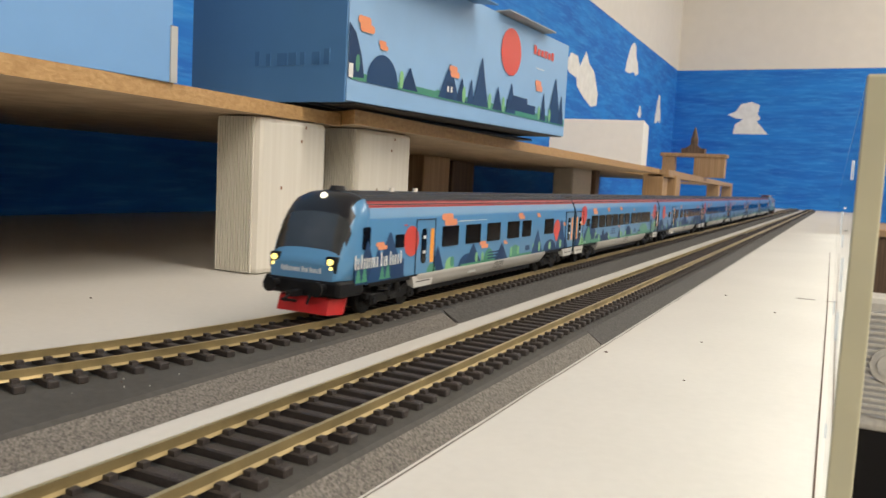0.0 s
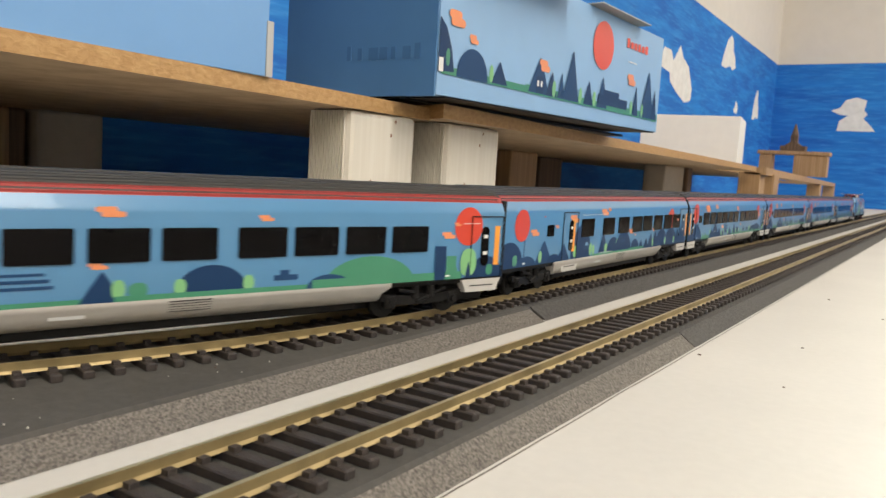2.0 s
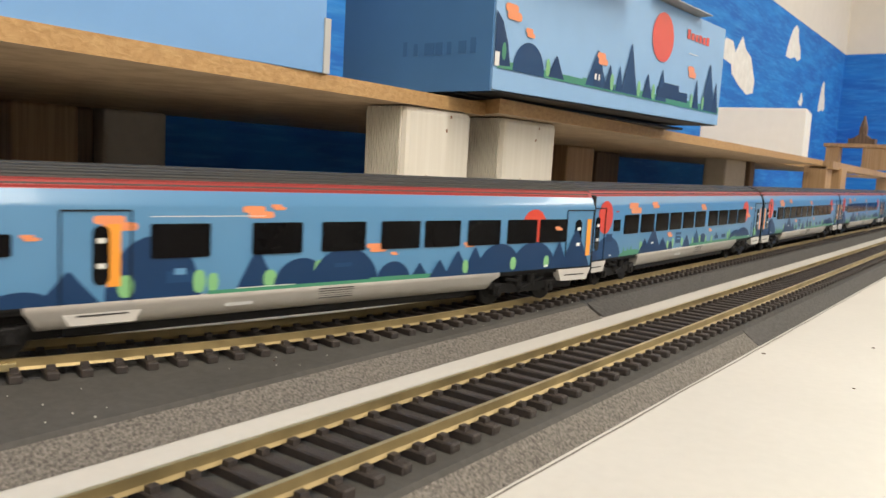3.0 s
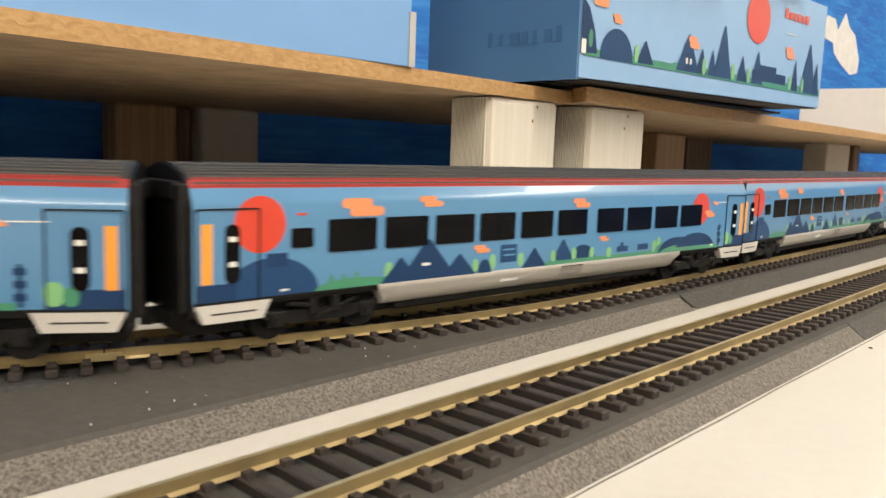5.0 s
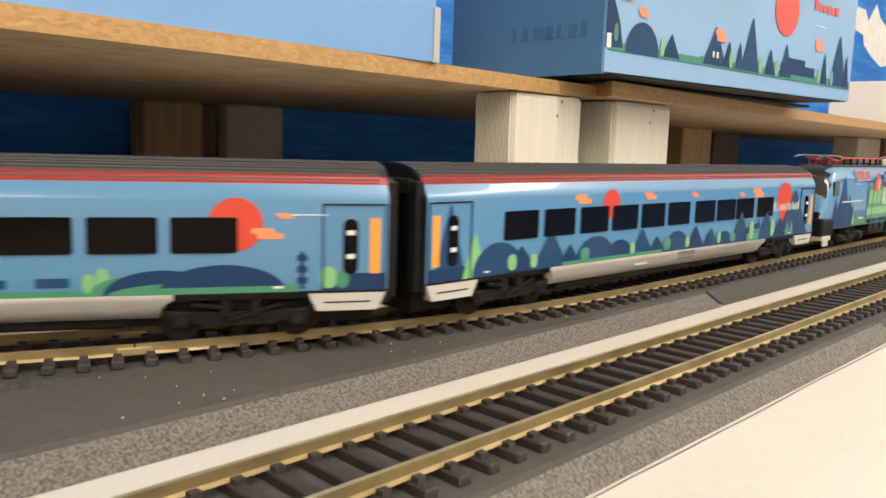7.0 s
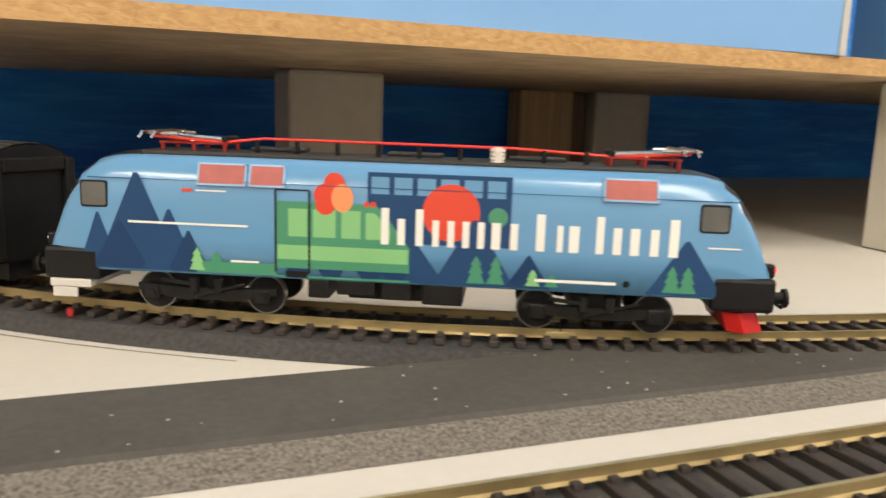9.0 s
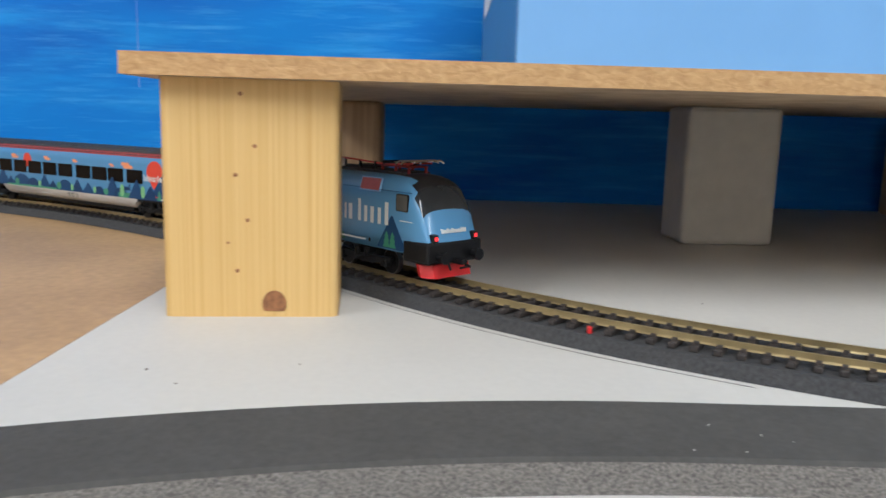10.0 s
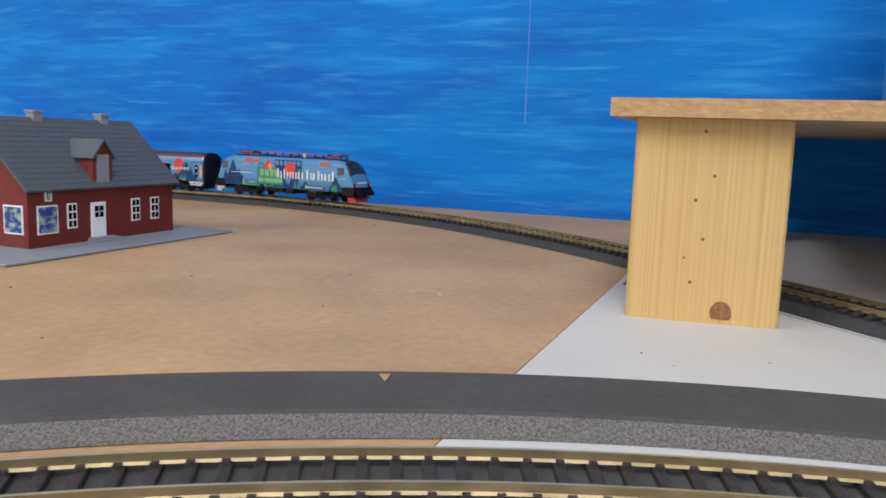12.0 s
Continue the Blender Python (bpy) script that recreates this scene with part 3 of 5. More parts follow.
def bogie(parent, y, base=0.0335, frame_w=0.0138, kind="coach"):
    bm = bmesh.new()
    for s in (-1, 1):
        x0, x1 = s * (frame_w - 0.0022), s * frame_w
        h = base / 2
        add_prism(bm, [(-h - 0.004, 0.0062), (-h - 0.004, 0.0082), (-0.006, 0.0074), (0.006, 0.0074), (h + 0.004, 0.0082), (h + 0.004, 0.0062),
                       (0.008, 0.0042), (-0.008, 0.0042)], x0, x1)
        for yy in (-h, h):
            add_box(bm, min(x0, x1 + s * 0.0007), max(x0, x1 + s * 0.0007), yy - 0.0022, yy + 0.0022, 0.0036, 0.0078, bevel=0.0004, seg=1)
            add_cyl(bm, (x1 + s * 0.0008, yy, 0.0054), (1, 0, 0), 0.0013, 0.001, 0, 10)
        for yy in (-0.0035, 0.0035):
            add_cyl(bm, (x1, yy, 0.0085), (0, 0, 1), 0.0014, 0.004, 0, 8)
        add_rod(bm, (x1 + s * 0.0006, -h * 0.7, 0.0092), (x1 + s * 0.0006, h * 0.2, 0.0052), 0.0005)
        add_rod(bm, (x1 + s * 0.0006, h * 0.8, 0.0096), (x1 + s * 0.0006, h * 0.25, 0.0085), 0.0006)
    add_box(bm, -0.0115, 0.0115, -0.007, 0.007, 0.0055, 0.0125)
    b = part("bogie", bm, BOGIE_BLACK, parent, "black bogie with axle boxes and springs")
    b.matrix_basis = pose(0, y, 0)
    for yy in (-base / 2, base / 2):
        for s in (-1, 1):
            w = new("wheel", WHEELS[kind])
            w.parent = b
            w.matrix_basis = pose(s * 0.0091, yy, 0.0056, 0, 0, 0 if s < 0 else 180)
    return b


def shell(name, parent, stations, prof, mats, label, roof_from=99, picks=None):
    """A body lofted through stations (y, half width, low z, top z) with a rounded section."""
    bm = bmesh.new()
    rings = []
    full = [(-u, v) for u, v in prof] + [(u, v) for u, v in reversed(prof)]
    for y, w, z0, z1 in stations:
        rings.append([bm.verts.new((u * w, y, z0 + v * (z1 - z0))) for u, v in full])
    k = len(full)
    for j, (a, b) in enumerate(zip(rings, rings[1:])):
        for i in range(k):
            f = bm.faces.new((a[i], b[i], b[(i + 1) % k], a[(i + 1) % k]))
            f.smooth = True
            i2 = i if i < k // 2 else k - 2 - i
            f.material_index = 0
            if i != k - 1 and i2 >= roof_from:
                f.material_index = 1
            if picks and i != k - 1:
                f.material_index = picks(j, i2, f.material_index)
    bm.faces.new(rings[0])
    bm.faces.new(list(reversed(rings[-1])))
    bmesh.ops.recalc_face_normals(bm, faces=bm.faces)
    return part(name, bm, mats, parent, label)


def coach_frame(car, length, front_cut=0.0):
    """Side walls, roof, ends, skirts and running gear of a coach; front_cut leaves room for a cab at +y."""
    y0, y1 = -length / 2, length / 2 - front_cut
    bm = bmesh.new()
    for s in (-1, 1):
        a = [bm.verts.new((s * x, y0, z)) for x, z in SIDE]
        b = [bm.verts.new((s * x, y1, z)) for x, z in SIDE]
        for i in range(len(SIDE) - 1):
            f = bm.faces.new((a[i], b[i], b[i + 1], a[i + 1]))
            f.smooth = True
    vs = [bm.verts.new(c) for c in ((-HALF_W, y0, 0.0118), (HALF_W, y0, 0.0118), (HALF_W, y1, 0.0118), (-HALF_W, y1, 0.0118))]
    bm.faces.new(vs)
    bmesh.ops.recalc_face_normals(bm, faces=bm.faces)
    part("body", bm, COACH_BLUE, car, "glossy light blue coach side")
    bm = bmesh.new()
    full = [(-x, z) for x, z in ROOF] + [(x, z) for x, z in reversed(ROOF[:-1])]
    a = [bm.verts.new((x, y0, z)) for x, z in full]
    b = [bm.verts.new((x, y1, z)) for x, z in full]
    for i in range(len(full) - 1):
        f = bm.faces.new((a[i], b[i], b[i + 1], a[i + 1]))
        f.smooth = True
        f.material_index = 1 if i in (0, len(full) - 2) else 0
    bmesh.ops.recalc_face_normals(bm, faces=bm.faces)
    roof = part("roof", bm, [ROOF_GREY, ROOF_RED], car, "ribbed grey roof with a dark red edge")
    # grey ribs carry the roof's sheen in their lighter colour; red ones are plain
    for mat, w, rows in ((RIB_SHEEN_GREY, 0.00016, ((0.0132, 0.0402), (0.0119, 0.0417), (0.0106, 0.0424), (0.0091, 0.0431), (0.0074, 0.0436), (0.0050, 0.0443))),
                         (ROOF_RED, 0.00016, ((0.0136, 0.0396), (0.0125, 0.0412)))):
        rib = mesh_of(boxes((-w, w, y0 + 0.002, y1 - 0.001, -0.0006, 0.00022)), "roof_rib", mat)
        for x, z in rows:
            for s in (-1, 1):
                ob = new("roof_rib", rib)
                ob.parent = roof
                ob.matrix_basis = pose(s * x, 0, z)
    outline = [(-x, z) for x, z in SIDE + ROOF[1:]] + [(x, z) for x, z in reversed(SIDE + ROOF[1:-1])]
    for y, far in ((y0, -1), (y1, 1)):
        if far > 0 and front_cut:
            continue
        bm = bmesh.new()
        add_prism(bm, [(x * 0.985, 0.009 if z < 0.013 else z * 0.99) for x, z in outline], y - far * 0.0006, y + far * 0.0007, axis="y")
        part("end_wall", bm, BLACK, car, "black end wall")
        ya, yb = min(y, y + far * 0.0026), max(y, y + far * 0.0026)
        for s in (-1, 1):
            part("gangway_rubber", boxes((s * 0.0125 - 0.0018, s * 0.0125 + 0.0018, ya, yb, 0.010, 0.040), bevel=0.0005), BOGIE_BLACK, car)
        part("gangway_top", boxes((-0.0105, 0.0105, ya, yb, 0.0362, 0.0405), bevel=0.0005), BOGIE_BLACK, car)
        part("coupler", boxes((-0.0012, 0.0012, min(y, y + far * 0.0030), max(y, y + far * 0.0030), 0.0055, 0.0095)), BOGIE_BLACK, car)
    bm = bmesh.new()
    add_box(bm, -0.0148, 0.0148, y0 + 0.003, y1 - 0.003, 0.0106, 0.0122)
    add_box(bm, -0.0110, 0.0110, -0.066, 0.066, 0.0034, 0.0128, bevel=0.0006, seg=1)
    add_box(bm, -0.0076, 0.0076, y0 + 0.002, y1 - 0.002, 0.0030, 0.0128)
    part("underframe", bm, BOGIE_BLACK, car)
    for s in (-1, 1):
        bm = bmesh.new()
        pts = [(0.0154, 0.0128), (0.0160, 0.0122), (0.0160, 0.0110), (0.0154, 0.0090), (0.0142, 0.0072), (0.0128, 0.0062), (0.0112, 0.0062), (0.0112, 0.0128)]
        add_prism(bm, [(s * x, z) for x, z in pts], -0.0765, 0.0755, axis="y")
        for f in bm.faces:
            f.smooth = len(f.verts) == 4
        for y in (-0.0765, 0.0755):
            for v in bm.verts:
                if abs(v.co.y - y) < 1e-5 and v.co.z < 0.010:
                    v.co.y *= 0.955
        part("skirt", bm, SKIRT_GREY, car, "light grey curved side skirt")
        for k in range(5):
            z = 0.0086 + k * 0.0007
            x = 0.0148 + 0.0009 * (k / 4)
            part("vent_slot", boxes((s * x - 0.0005, s * x + 0.0005, -0.014, -0.002, z, z + 0.0003)), ROOF_GREY, car)
        part("skirt_recess", boxes((s * 0.0150 - 0.0006, s * 0.0150 + 0.0006, 0.019, 0.027, 0.0088, 0.0108)), CARD_INSIDE, car)
    bogie(car, -0.092, 0.028)
    bogie(car, 0.092, 0.028)


def door(car, y, side, step, glass_y=None):
    """A door 16 mm wide round y; its step board runs between the two places in step."""
    g = y if glass_y is None else glass_y
    d = part("door", plate(y - 0.0080, y + 0.0080, 0.0122, 0.0342, 0.0005, HALF_W, HALF_W + 0.0001, side), COACH_BLUE, car)
    part("door_window", plate(g - 0.0019, g + 0.0019, 0.0165, 0.0306, 0.0018, side=side), WINDOW_BLACK, d)
    for z in (0.0205, 0.0265):
        part("window_sticker", boxes((side * (HALF_W + 0.0005) - 0.0001, side * (HALF_W + 0.0005) + 0.0001, g - 0.0010, g + 0.0010, z, z + 0.0012)), TRAIN_CREAM, d)
    x = side * (HALF_W + 0.00034)
    for yy in (y - 0.0080, y + 0.0080):
        part("door_gap", boxes((x - 0.0001, x + 0.0001, yy - 0.00016, yy + 0.00016, 0.0122, 0.0342)), BLACK, d)
    part("door_gap", boxes((x - 0.0001, x + 0.0001, y - 0.0080, y + 0.0080, 0.0340, 0.0344)), BLACK, d)
    bm = bmesh.new()
    a, b = min(step), max(step)
    add_prism(bm, [(a + 0.0022, 0.0072), (b - 0.0022, 0.0072), (b, 0.0117), (a, 0.0117)], side * 0.0128, side * 0.0157)
    part("step_board", bm, SKIRT_GREY, d)
    part("step_slot", boxes((side * 0.0157 - 0.0001, side * 0.0157 + 0.0001, a + 0.004, b - 0.004, 0.0092, 0.0096)), ROOF_GREY, d)


STANDARD = [92, 73.5, 55, 37, 18.5, 0.1, -21.5, -39.5, -57.8, -76]
DINING = [47, 19.6, -2.3, -23.6, -41.1, -60.2, -79.4, -96.5]
BAGGAGE = [98, 79.5, 61, 43, 25, 7, -13, -30.5, -47.5, -66.7]

FOREST_PRINT = [
    ("sun", "R", 110, 31.6, 6.3), ("cloud", "O", 115, 26.5, 8), ("hill", "S", 94, 25.5, 32), ("rect", "N", 128, 112, 12.4, 17), ("peak", "L", 112.8, 20, 13), ("peak", "G", 98.4, 24, 20),
    ("peak", "N", 86, 22, 14), ("peak", "L", 80, 21, 10), ("hill", "S", 74, 18, 20), ("rect", "G", 92, 38, 12.4, 14.8), ("bush", "L", 72, 5, 4), ("peak", "N", 61.7, 21.4, 13),
    ("hill", "N", 52, 18.5, 14), ("bush", "L", 46, 4.5, 3.6), ("rect", "S", 40, 26, 16.5, 17.3), ("rect", "S", 39, 27, 18.1, 18.9), ("rect", "S", 38, 28, 19.7, 20.4), ("rect", "G", 40, 20, 12.4, 13.6),
    ("peak", "N", 15, 20, 11), ("bush", "L", 11, 5, 3.4), ("bush", "G", 6, 4, 5), ("hill", "N", -14, 20.8, 22), ("bush", "L", -5, 4.4, 3.4), ("bush", "L", -25, 4.6, 3.4), ("rect", "G", 12, -46, 12.4, 13.8),
    ("rect", "S", -33, -41, 15.4, 17), ("rect", "S", -35, -38, 17, 18.4), ("hill", "G", -68, 21.5, 36), ("hill", "S", -52, 16.5, 16), ("rect", "G", -46, -108, 12.4, 15),
    ("rect", "N", -95, -100, 12.4, 24), ("rect", "G", -100.4, -105, 12.4, 20.5), ("hill", "N", -120, 20, 18), ("sun", "R", -110.6, 30.7, 6.8), ("bush", "L", -111, 10, 8), ("peak", "N", -111, 18.5, 3),
    ("bush", "G", -104, 4, 3.4), ("bush", "G", -122, 4, 3.4), ("cloud", "O", 84, 33.6, 12), ("cloud", "O", 49, 34.4, 8), ("cloud", "O", 13, 34.8, 7.5), ("cloud", "O", -30, 33.4, 5), ("cloud", "O", 16, 21.5, 5),
    ("cloud", "O", -101, 27.6, 6.5), ("cloud", "O", -105, 31.4, 3.4), ("rect", "W", -108, -116, 31.6, 31.8)]
SCHOOL_PRINT = [
    ("sun", "R", 111.6, 30.3, 7), ("hill", "S", 108.3, 22, 27), ("rect", "N", 128, 118, 12.4, 16.5), ("rect", "N", 104, 110, 19.6, 23), ("hill", "G", 83, 15, 26), ("tree", "G", 91, 3.6, 3), ("tree", "G", 87, 3.4, 3),
    ("tree", "G", 83, 3.8, 3), ("bush", "L", 72, 5.4, 3), ("peak", "N", 67.8, 19.3, 14), ("peak", "N", 57.6, 24, 22), ("peak", "N", 45.2, 18.9, 14), ("rect", "W", 60, 57, 16.4, 17.2), ("cloud", "O", 36, 19.8, 7),
    ("bush", "L", 38.5, 4, 2.6), ("bush", "L", 31, 5, 2.8), ("hill", "N", 34.6, 16.6, 6), ("rect", "S", 27.5, 20, 15, 20.6), ("rect", "B", 26.5, 21, 18.8, 19.3), ("rect", "B", 26, 21, 17.0, 17.5), ("bush", "L", 18, 4.6, 2.8),
    ("peak", "N", 11.5, 18.8, 12), ("peak", "S", -3.1, 20.9, 14), ("bush", "L", 2, 4.4, 2.6), ("hill", "N", -13.7, 18.5, 15), ("bush", "L", -9, 4.8, 2.6), ("bush", "L", -19, 4.4, 2.6), ("rect", "G", 6, -66, 12.4, 13.8),
    ("rect", "S", -34, -41, 14.6, 16.6), ("rect", "S", -36, -38, 16.6, 18), ("rect", "S", -47, -54, 14.6, 16.8), ("bush", "L", -29, 3.8, 3), ("bush", "L", -58, 4.8, 2.6), ("bush", "L", -61, 6, 3),
    ("hill", "G", -66, 16.8, 16), ("hill", "N", -74, 18.3, 26), ("hill", "G", -84, 15.4, 44), ("sun", "R", -91, 29.2, 6.5), ("hill", "N", -88, 19.4, 30), ("rect", "G", -70, -106, 12.4, 14), ("rect", "N", -106.4, -107.4, 13, 22.4),
    ("rect", "N", -105.6, -108.2, 20, 21.6), ("rect", "N", -105.6, -108.2, 17.2, 18.8), ("rect", "N", -105.6, -108.2, 14.4, 16), ("rect", "N", -112, -128, 12.4, 16.8), ("bush", "L", -113.5, 5.6, 4.4), ("bush", "G", -117, 4.4, 3.4), ("cloud", "O", 81, 33.6, 14),
    ("cloud", "O", 57, 34.8, 9), ("cloud", "O", -12, 33, 9.5), ("cloud", "O", -26, 20, 5.5), ("cloud", "O", -98.5, 26.8, 8), ("cloud", "O", -102.6, 31.2, 4.4), ("rect", "W", -104, -113, 31.4, 31.7), ("rect", "R", 101.4, 98.6, 32.2, 32.8)]
DINING_PRINT = [
    ("hill", "N", 118, 23, 24), ("rect", "N", 105.4, 104.8, 14, 24), ("sun", "R", 108, 29.4, 6.6), ("cloud", "O", 96, 26, 8), ("hill", "S", 103, 16.5, 18), ("peak", "S", 86.5, 22.2, 18), ("cloud", "O", 74, 28, 4.2),
    ("bush", "L", 90, 5, 3.2), ("bush", "G", 113, 4.6, 4), ("hill", "N", 76, 16, 14), ("peak", "N", 66, 20, 14), ("hill", "N", 46, 28, 24), ("bush", "L", 53, 5.6, 4), ("rect", "S", 43, 36, 16, 19), ("rect", "B", 41, 38, 18, 19.6),
    ("bush", "L", 34.4, 6, 3.4), ("bush", "L", 30.6, 5, 3), ("peak", "N", 18, 24, 13), ("bush", "L", 14, 5, 4), ("hill", "N", 4, 20.8, 18), ("bush", "L", -1.6, 7, 3.4), ("hill", "N", -10.8, 23.2, 24), ("rect", "S", -7, -13, 17.6, 18.8),
    ("rect", "W", 24, 6, 13.2, 13.6), ("rect", "G", 32, -20, 12.4, 13.4), ("hill", "N", -29, 18.4, 13), ("peak", "N", -39.6, 17.4, 8), ("rect", "G", -20, -108, 12.4, 13.8), ("peak", "N", -48, 18, 9), ("peak", "N", -56, 20.6, 12),
    ("peak", "N", -64, 21.6, 12), ("bush", "L", -59.6, 4.6, 2.6), ("bush", "L", -68, 5, 3), ("sun", "R", -93.6, 28, 6.6), ("hill", "N", -76, 22.6, 22), ("hill", "N", -94, 22.8, 24), ("bush", "L", -83, 4.6, 3), ("bush", "L", -101, 4.4, 3), ("peak", "N", -108, 22.4, 11),
    ("peak", "N", -118, 27, 18), ("cloud", "O", 55.4, 31, 10.5), ("rect", "A", 57.4, 54.2, 16, 31), ("cloud", "O", 18, 33.6, 9.5), ("cloud", "O", 12, 35, 4.5), ("cloud", "O", -22, 22.8, 7.5), ("cloud", "O", -29, 20.8, 3), ("cloud", "O", -61, 22.6, 5),
    ("cloud", "O", -107, 27.4, 4.4), ("rect", "R", 88, 86.4, 32.4, 32.9), ("rect", "W", 47, 16, 32.6, 32.8)]
LAST_PRINT = [
    ("peak", "S", 120, 33.5, 13), ("rect", "N", 128, 110, 12.4, 16), ("peak", "L", 110, 25, 10), ("hill", "S", 100, 22, 22), ("peak", "N", 90, 20, 16), ("peak", "S", 76, 24, 18), ("peak", "N", 66, 19, 12), ("hill", "S", 52, 21, 22),
    ("sun", "R", 44, 31.5, 5), ("hill", "N", 38, 19, 16), ("peak", "S", 24, 22, 16), ("peak", "N", 14, 18.6, 12), ("hill", "S", 0, 20, 18), ("peak", "N", -14, 21, 14), ("peak", "S", -26, 19.6, 14), ("hill", "N", -38, 18, 12),
    ("peak", "S", -52, 25, 17), ("hill", "N", -60, 18.6, 14), ("bush", "L", 94, 5, 4), ("bush", "L", 84, 4.4, 3.4), ("bush", "G", 58, 4.6, 5), ("bush", "L", 30, 4.6, 3.2), ("bush", "G", 7, 5, 5), ("bush", "L", -8, 4.4, 3), ("bush", "L", -33, 4.6, 3), ("bush", "G", -45, 4.2, 5),
    ("rect", "G", 70, 10, 12.4, 13.6), ("rect", "G", -58, -90, 12.4, 15.6), ("bush", "L", -62, 8, 4), ("rect", "N", -64, -70, 17.4, 19.6), ("rect", "N", -68.4, -69.8, 19.6, 21.4), ("peak", "S", -76.4, 24.4, 17), ("bush", "L", -82.6, 8, 4),
    ("drop", "R", -94, 29.4, 7.9, 19), ("peak", "S", -105, 33.3, 33), ("peak", "N", -90, 21.4, 15), ("peak", "S", -113.6, 23, 12), ("tree", "G", -98.4, 6.2, 4.6), ("tree", "G", -103, 6.2, 4.6), ("rect", "R", -94.6, -96.6, 14.6, 15.2),
    ("word", "W", -83.4, -109.8, 24.4, 28.4), ("cloud", "O", -67, 33, 11.5), ("cloud", "O", -51.6, 32.6, 5.5), ("cloud", "O", 60, 33.4, 9), ("cloud", "O", 20, 33.6, 8), ("cloud", "O", -12, 33.4, 6), ("cloud", "O", 86, 28, 7)]


def coach(windows, small, rows, front_door=0.1200, label="light blue model coach printed with mountains and red suns"):
    """Windows by their leading edges and the small window's, in millimetres."""
    car = empty("passenger_coach", label, "train coach", "coaches of the train")
    coach_frame(car, COACH)
    for side in (-1, 1):
        e = 1 if side < 0 else -1
        for u in windows:
            part("window", plate(*sorted((e * u * 0.001, e * (u * 0.001 - 0.0154))), 0.0223, 0.0309, side=side), WINDOW_BLACK, car)
        if small:
            part("window", plate(*sorted((e * small * 0.001, e * (small * 0.001 - 0.0063))), 0.0240, 0.0290, side=side), WINDOW_BLACK, car, "small toilet window with amber light")
        door(car, e * front_door, side, (e * (front_door + 0.0083), e * (front_door - 0.0115)), e * (front_door - 0.001))
        door(car, -e * 0.1200, side, (-e * 0.1283, -e * 0.1085), -e * 0.1190)
    art = Art(HALF_W)
    art.rect(-0.1285, 0.1285, 0.0118, 0.0125, BOGIE_BLACK)
    draw(art, rows)
    if front_door > 0.1:
        art.rect(0.1240, 0.1267, 0.0166, 0.0308, TRAIN_AMBER)
    art.rect(-0.1240, -0.1266, 0.0166, 0.0308, TRAIN_AMBER)
    for y in (0.1060, -0.1000):
        art.rect(y, y - 0.0022, 0.0133, 0.0139, TRAIN_CREAM)
    art.lay(car)
    return car


NOSE_PROF = [(1, 0), (1, 0.3), (1, 0.60), (0.985, 0.72), (0.94, 0.83), (0.82, 0.92), (0.58, 0.975), (0.22, 1.0)]


def front_gear(parent, y, sign, plough, step, beam_top=0.0145):
    """Buffer beam, buffers, hook, and plough or step, at the end y facing sign."""
    def box_y(a, b):
        return min(y + sign * a, y + sign * b), max(y + sign * a, y + sign * b)
    bm = bmesh.new()
    add_box(bm, -0.0158, 0.0158, *box_y(-0.016, 0.0005), 0.0085, beam_top, bevel=0.0012, seg=2)
    for s in (-1, 1):
        add_cyl(bm, (s * 0.0098, y + sign * 0.002, 0.0118), (0, 1, 0), 0.0016, 0.005, 0, 12)
        add_cyl(bm, (s * 0.0098, y + sign * 0.0046, 0.0118), (0, 1, 0), 0.0026, 0.0009, 0, 16)
        add_rod(bm, (s * 0.005, y + sign * 0.001, 0.0095), (s * 0.0045, y + sign * 0.0025, 0.0060), 0.0005)
    add_box(bm, -0.0015, 0.0015, *box_y(0, 0.006), 0.0085, 0.0105)
    add_rod(bm, (-0.003, y + sign * 0.0065, 0.0075), (0.003, y + sign * 0.0065, 0.0075), 0.0005)
    add_rod(bm, (0, y + sign * 0.0045, 0.0095), (0, y + sign * 0.0095, 0.0082), 0.0005)
    part("buffer_beam", bm, BLACK, parent, "black buffer beam with round buffers")
    bm = bmesh.new()
    if plough:
        add_prism(bm, [(-0.0135, y - sign * 0.006), (-0.0105, y - sign * 0.0005), (0.0105, y - sign * 0.0005), (0.0135, y - sign * 0.006),
                       (0.0115, y - sign * 0.010), (-0.0115, y - sign * 0.010)], 0.0024, 0.0078, axis="z")
        for v in bm.verts:
            if v.co.z > 0.005:
                v.co.y -= sign * 0.002
        part("snow_plough", bm, PLOUGH_RED, parent, "bright red snow plough")
    elif step:
        add_box(bm, -0.0156, 0.0156, *box_y(-0.013, -0.001), 0.0062, 0.0086, bevel=0.0004)
        for s in (-1, 1):
            add_box(bm, s * 0.0154 - 0.0004, s * 0.0154 + 0.0004, *box_y(-0.009, -0.002), 0.0035, 0.0062)
        part("end_step", bm, SKIRT_GREY, parent, "light grey end step")


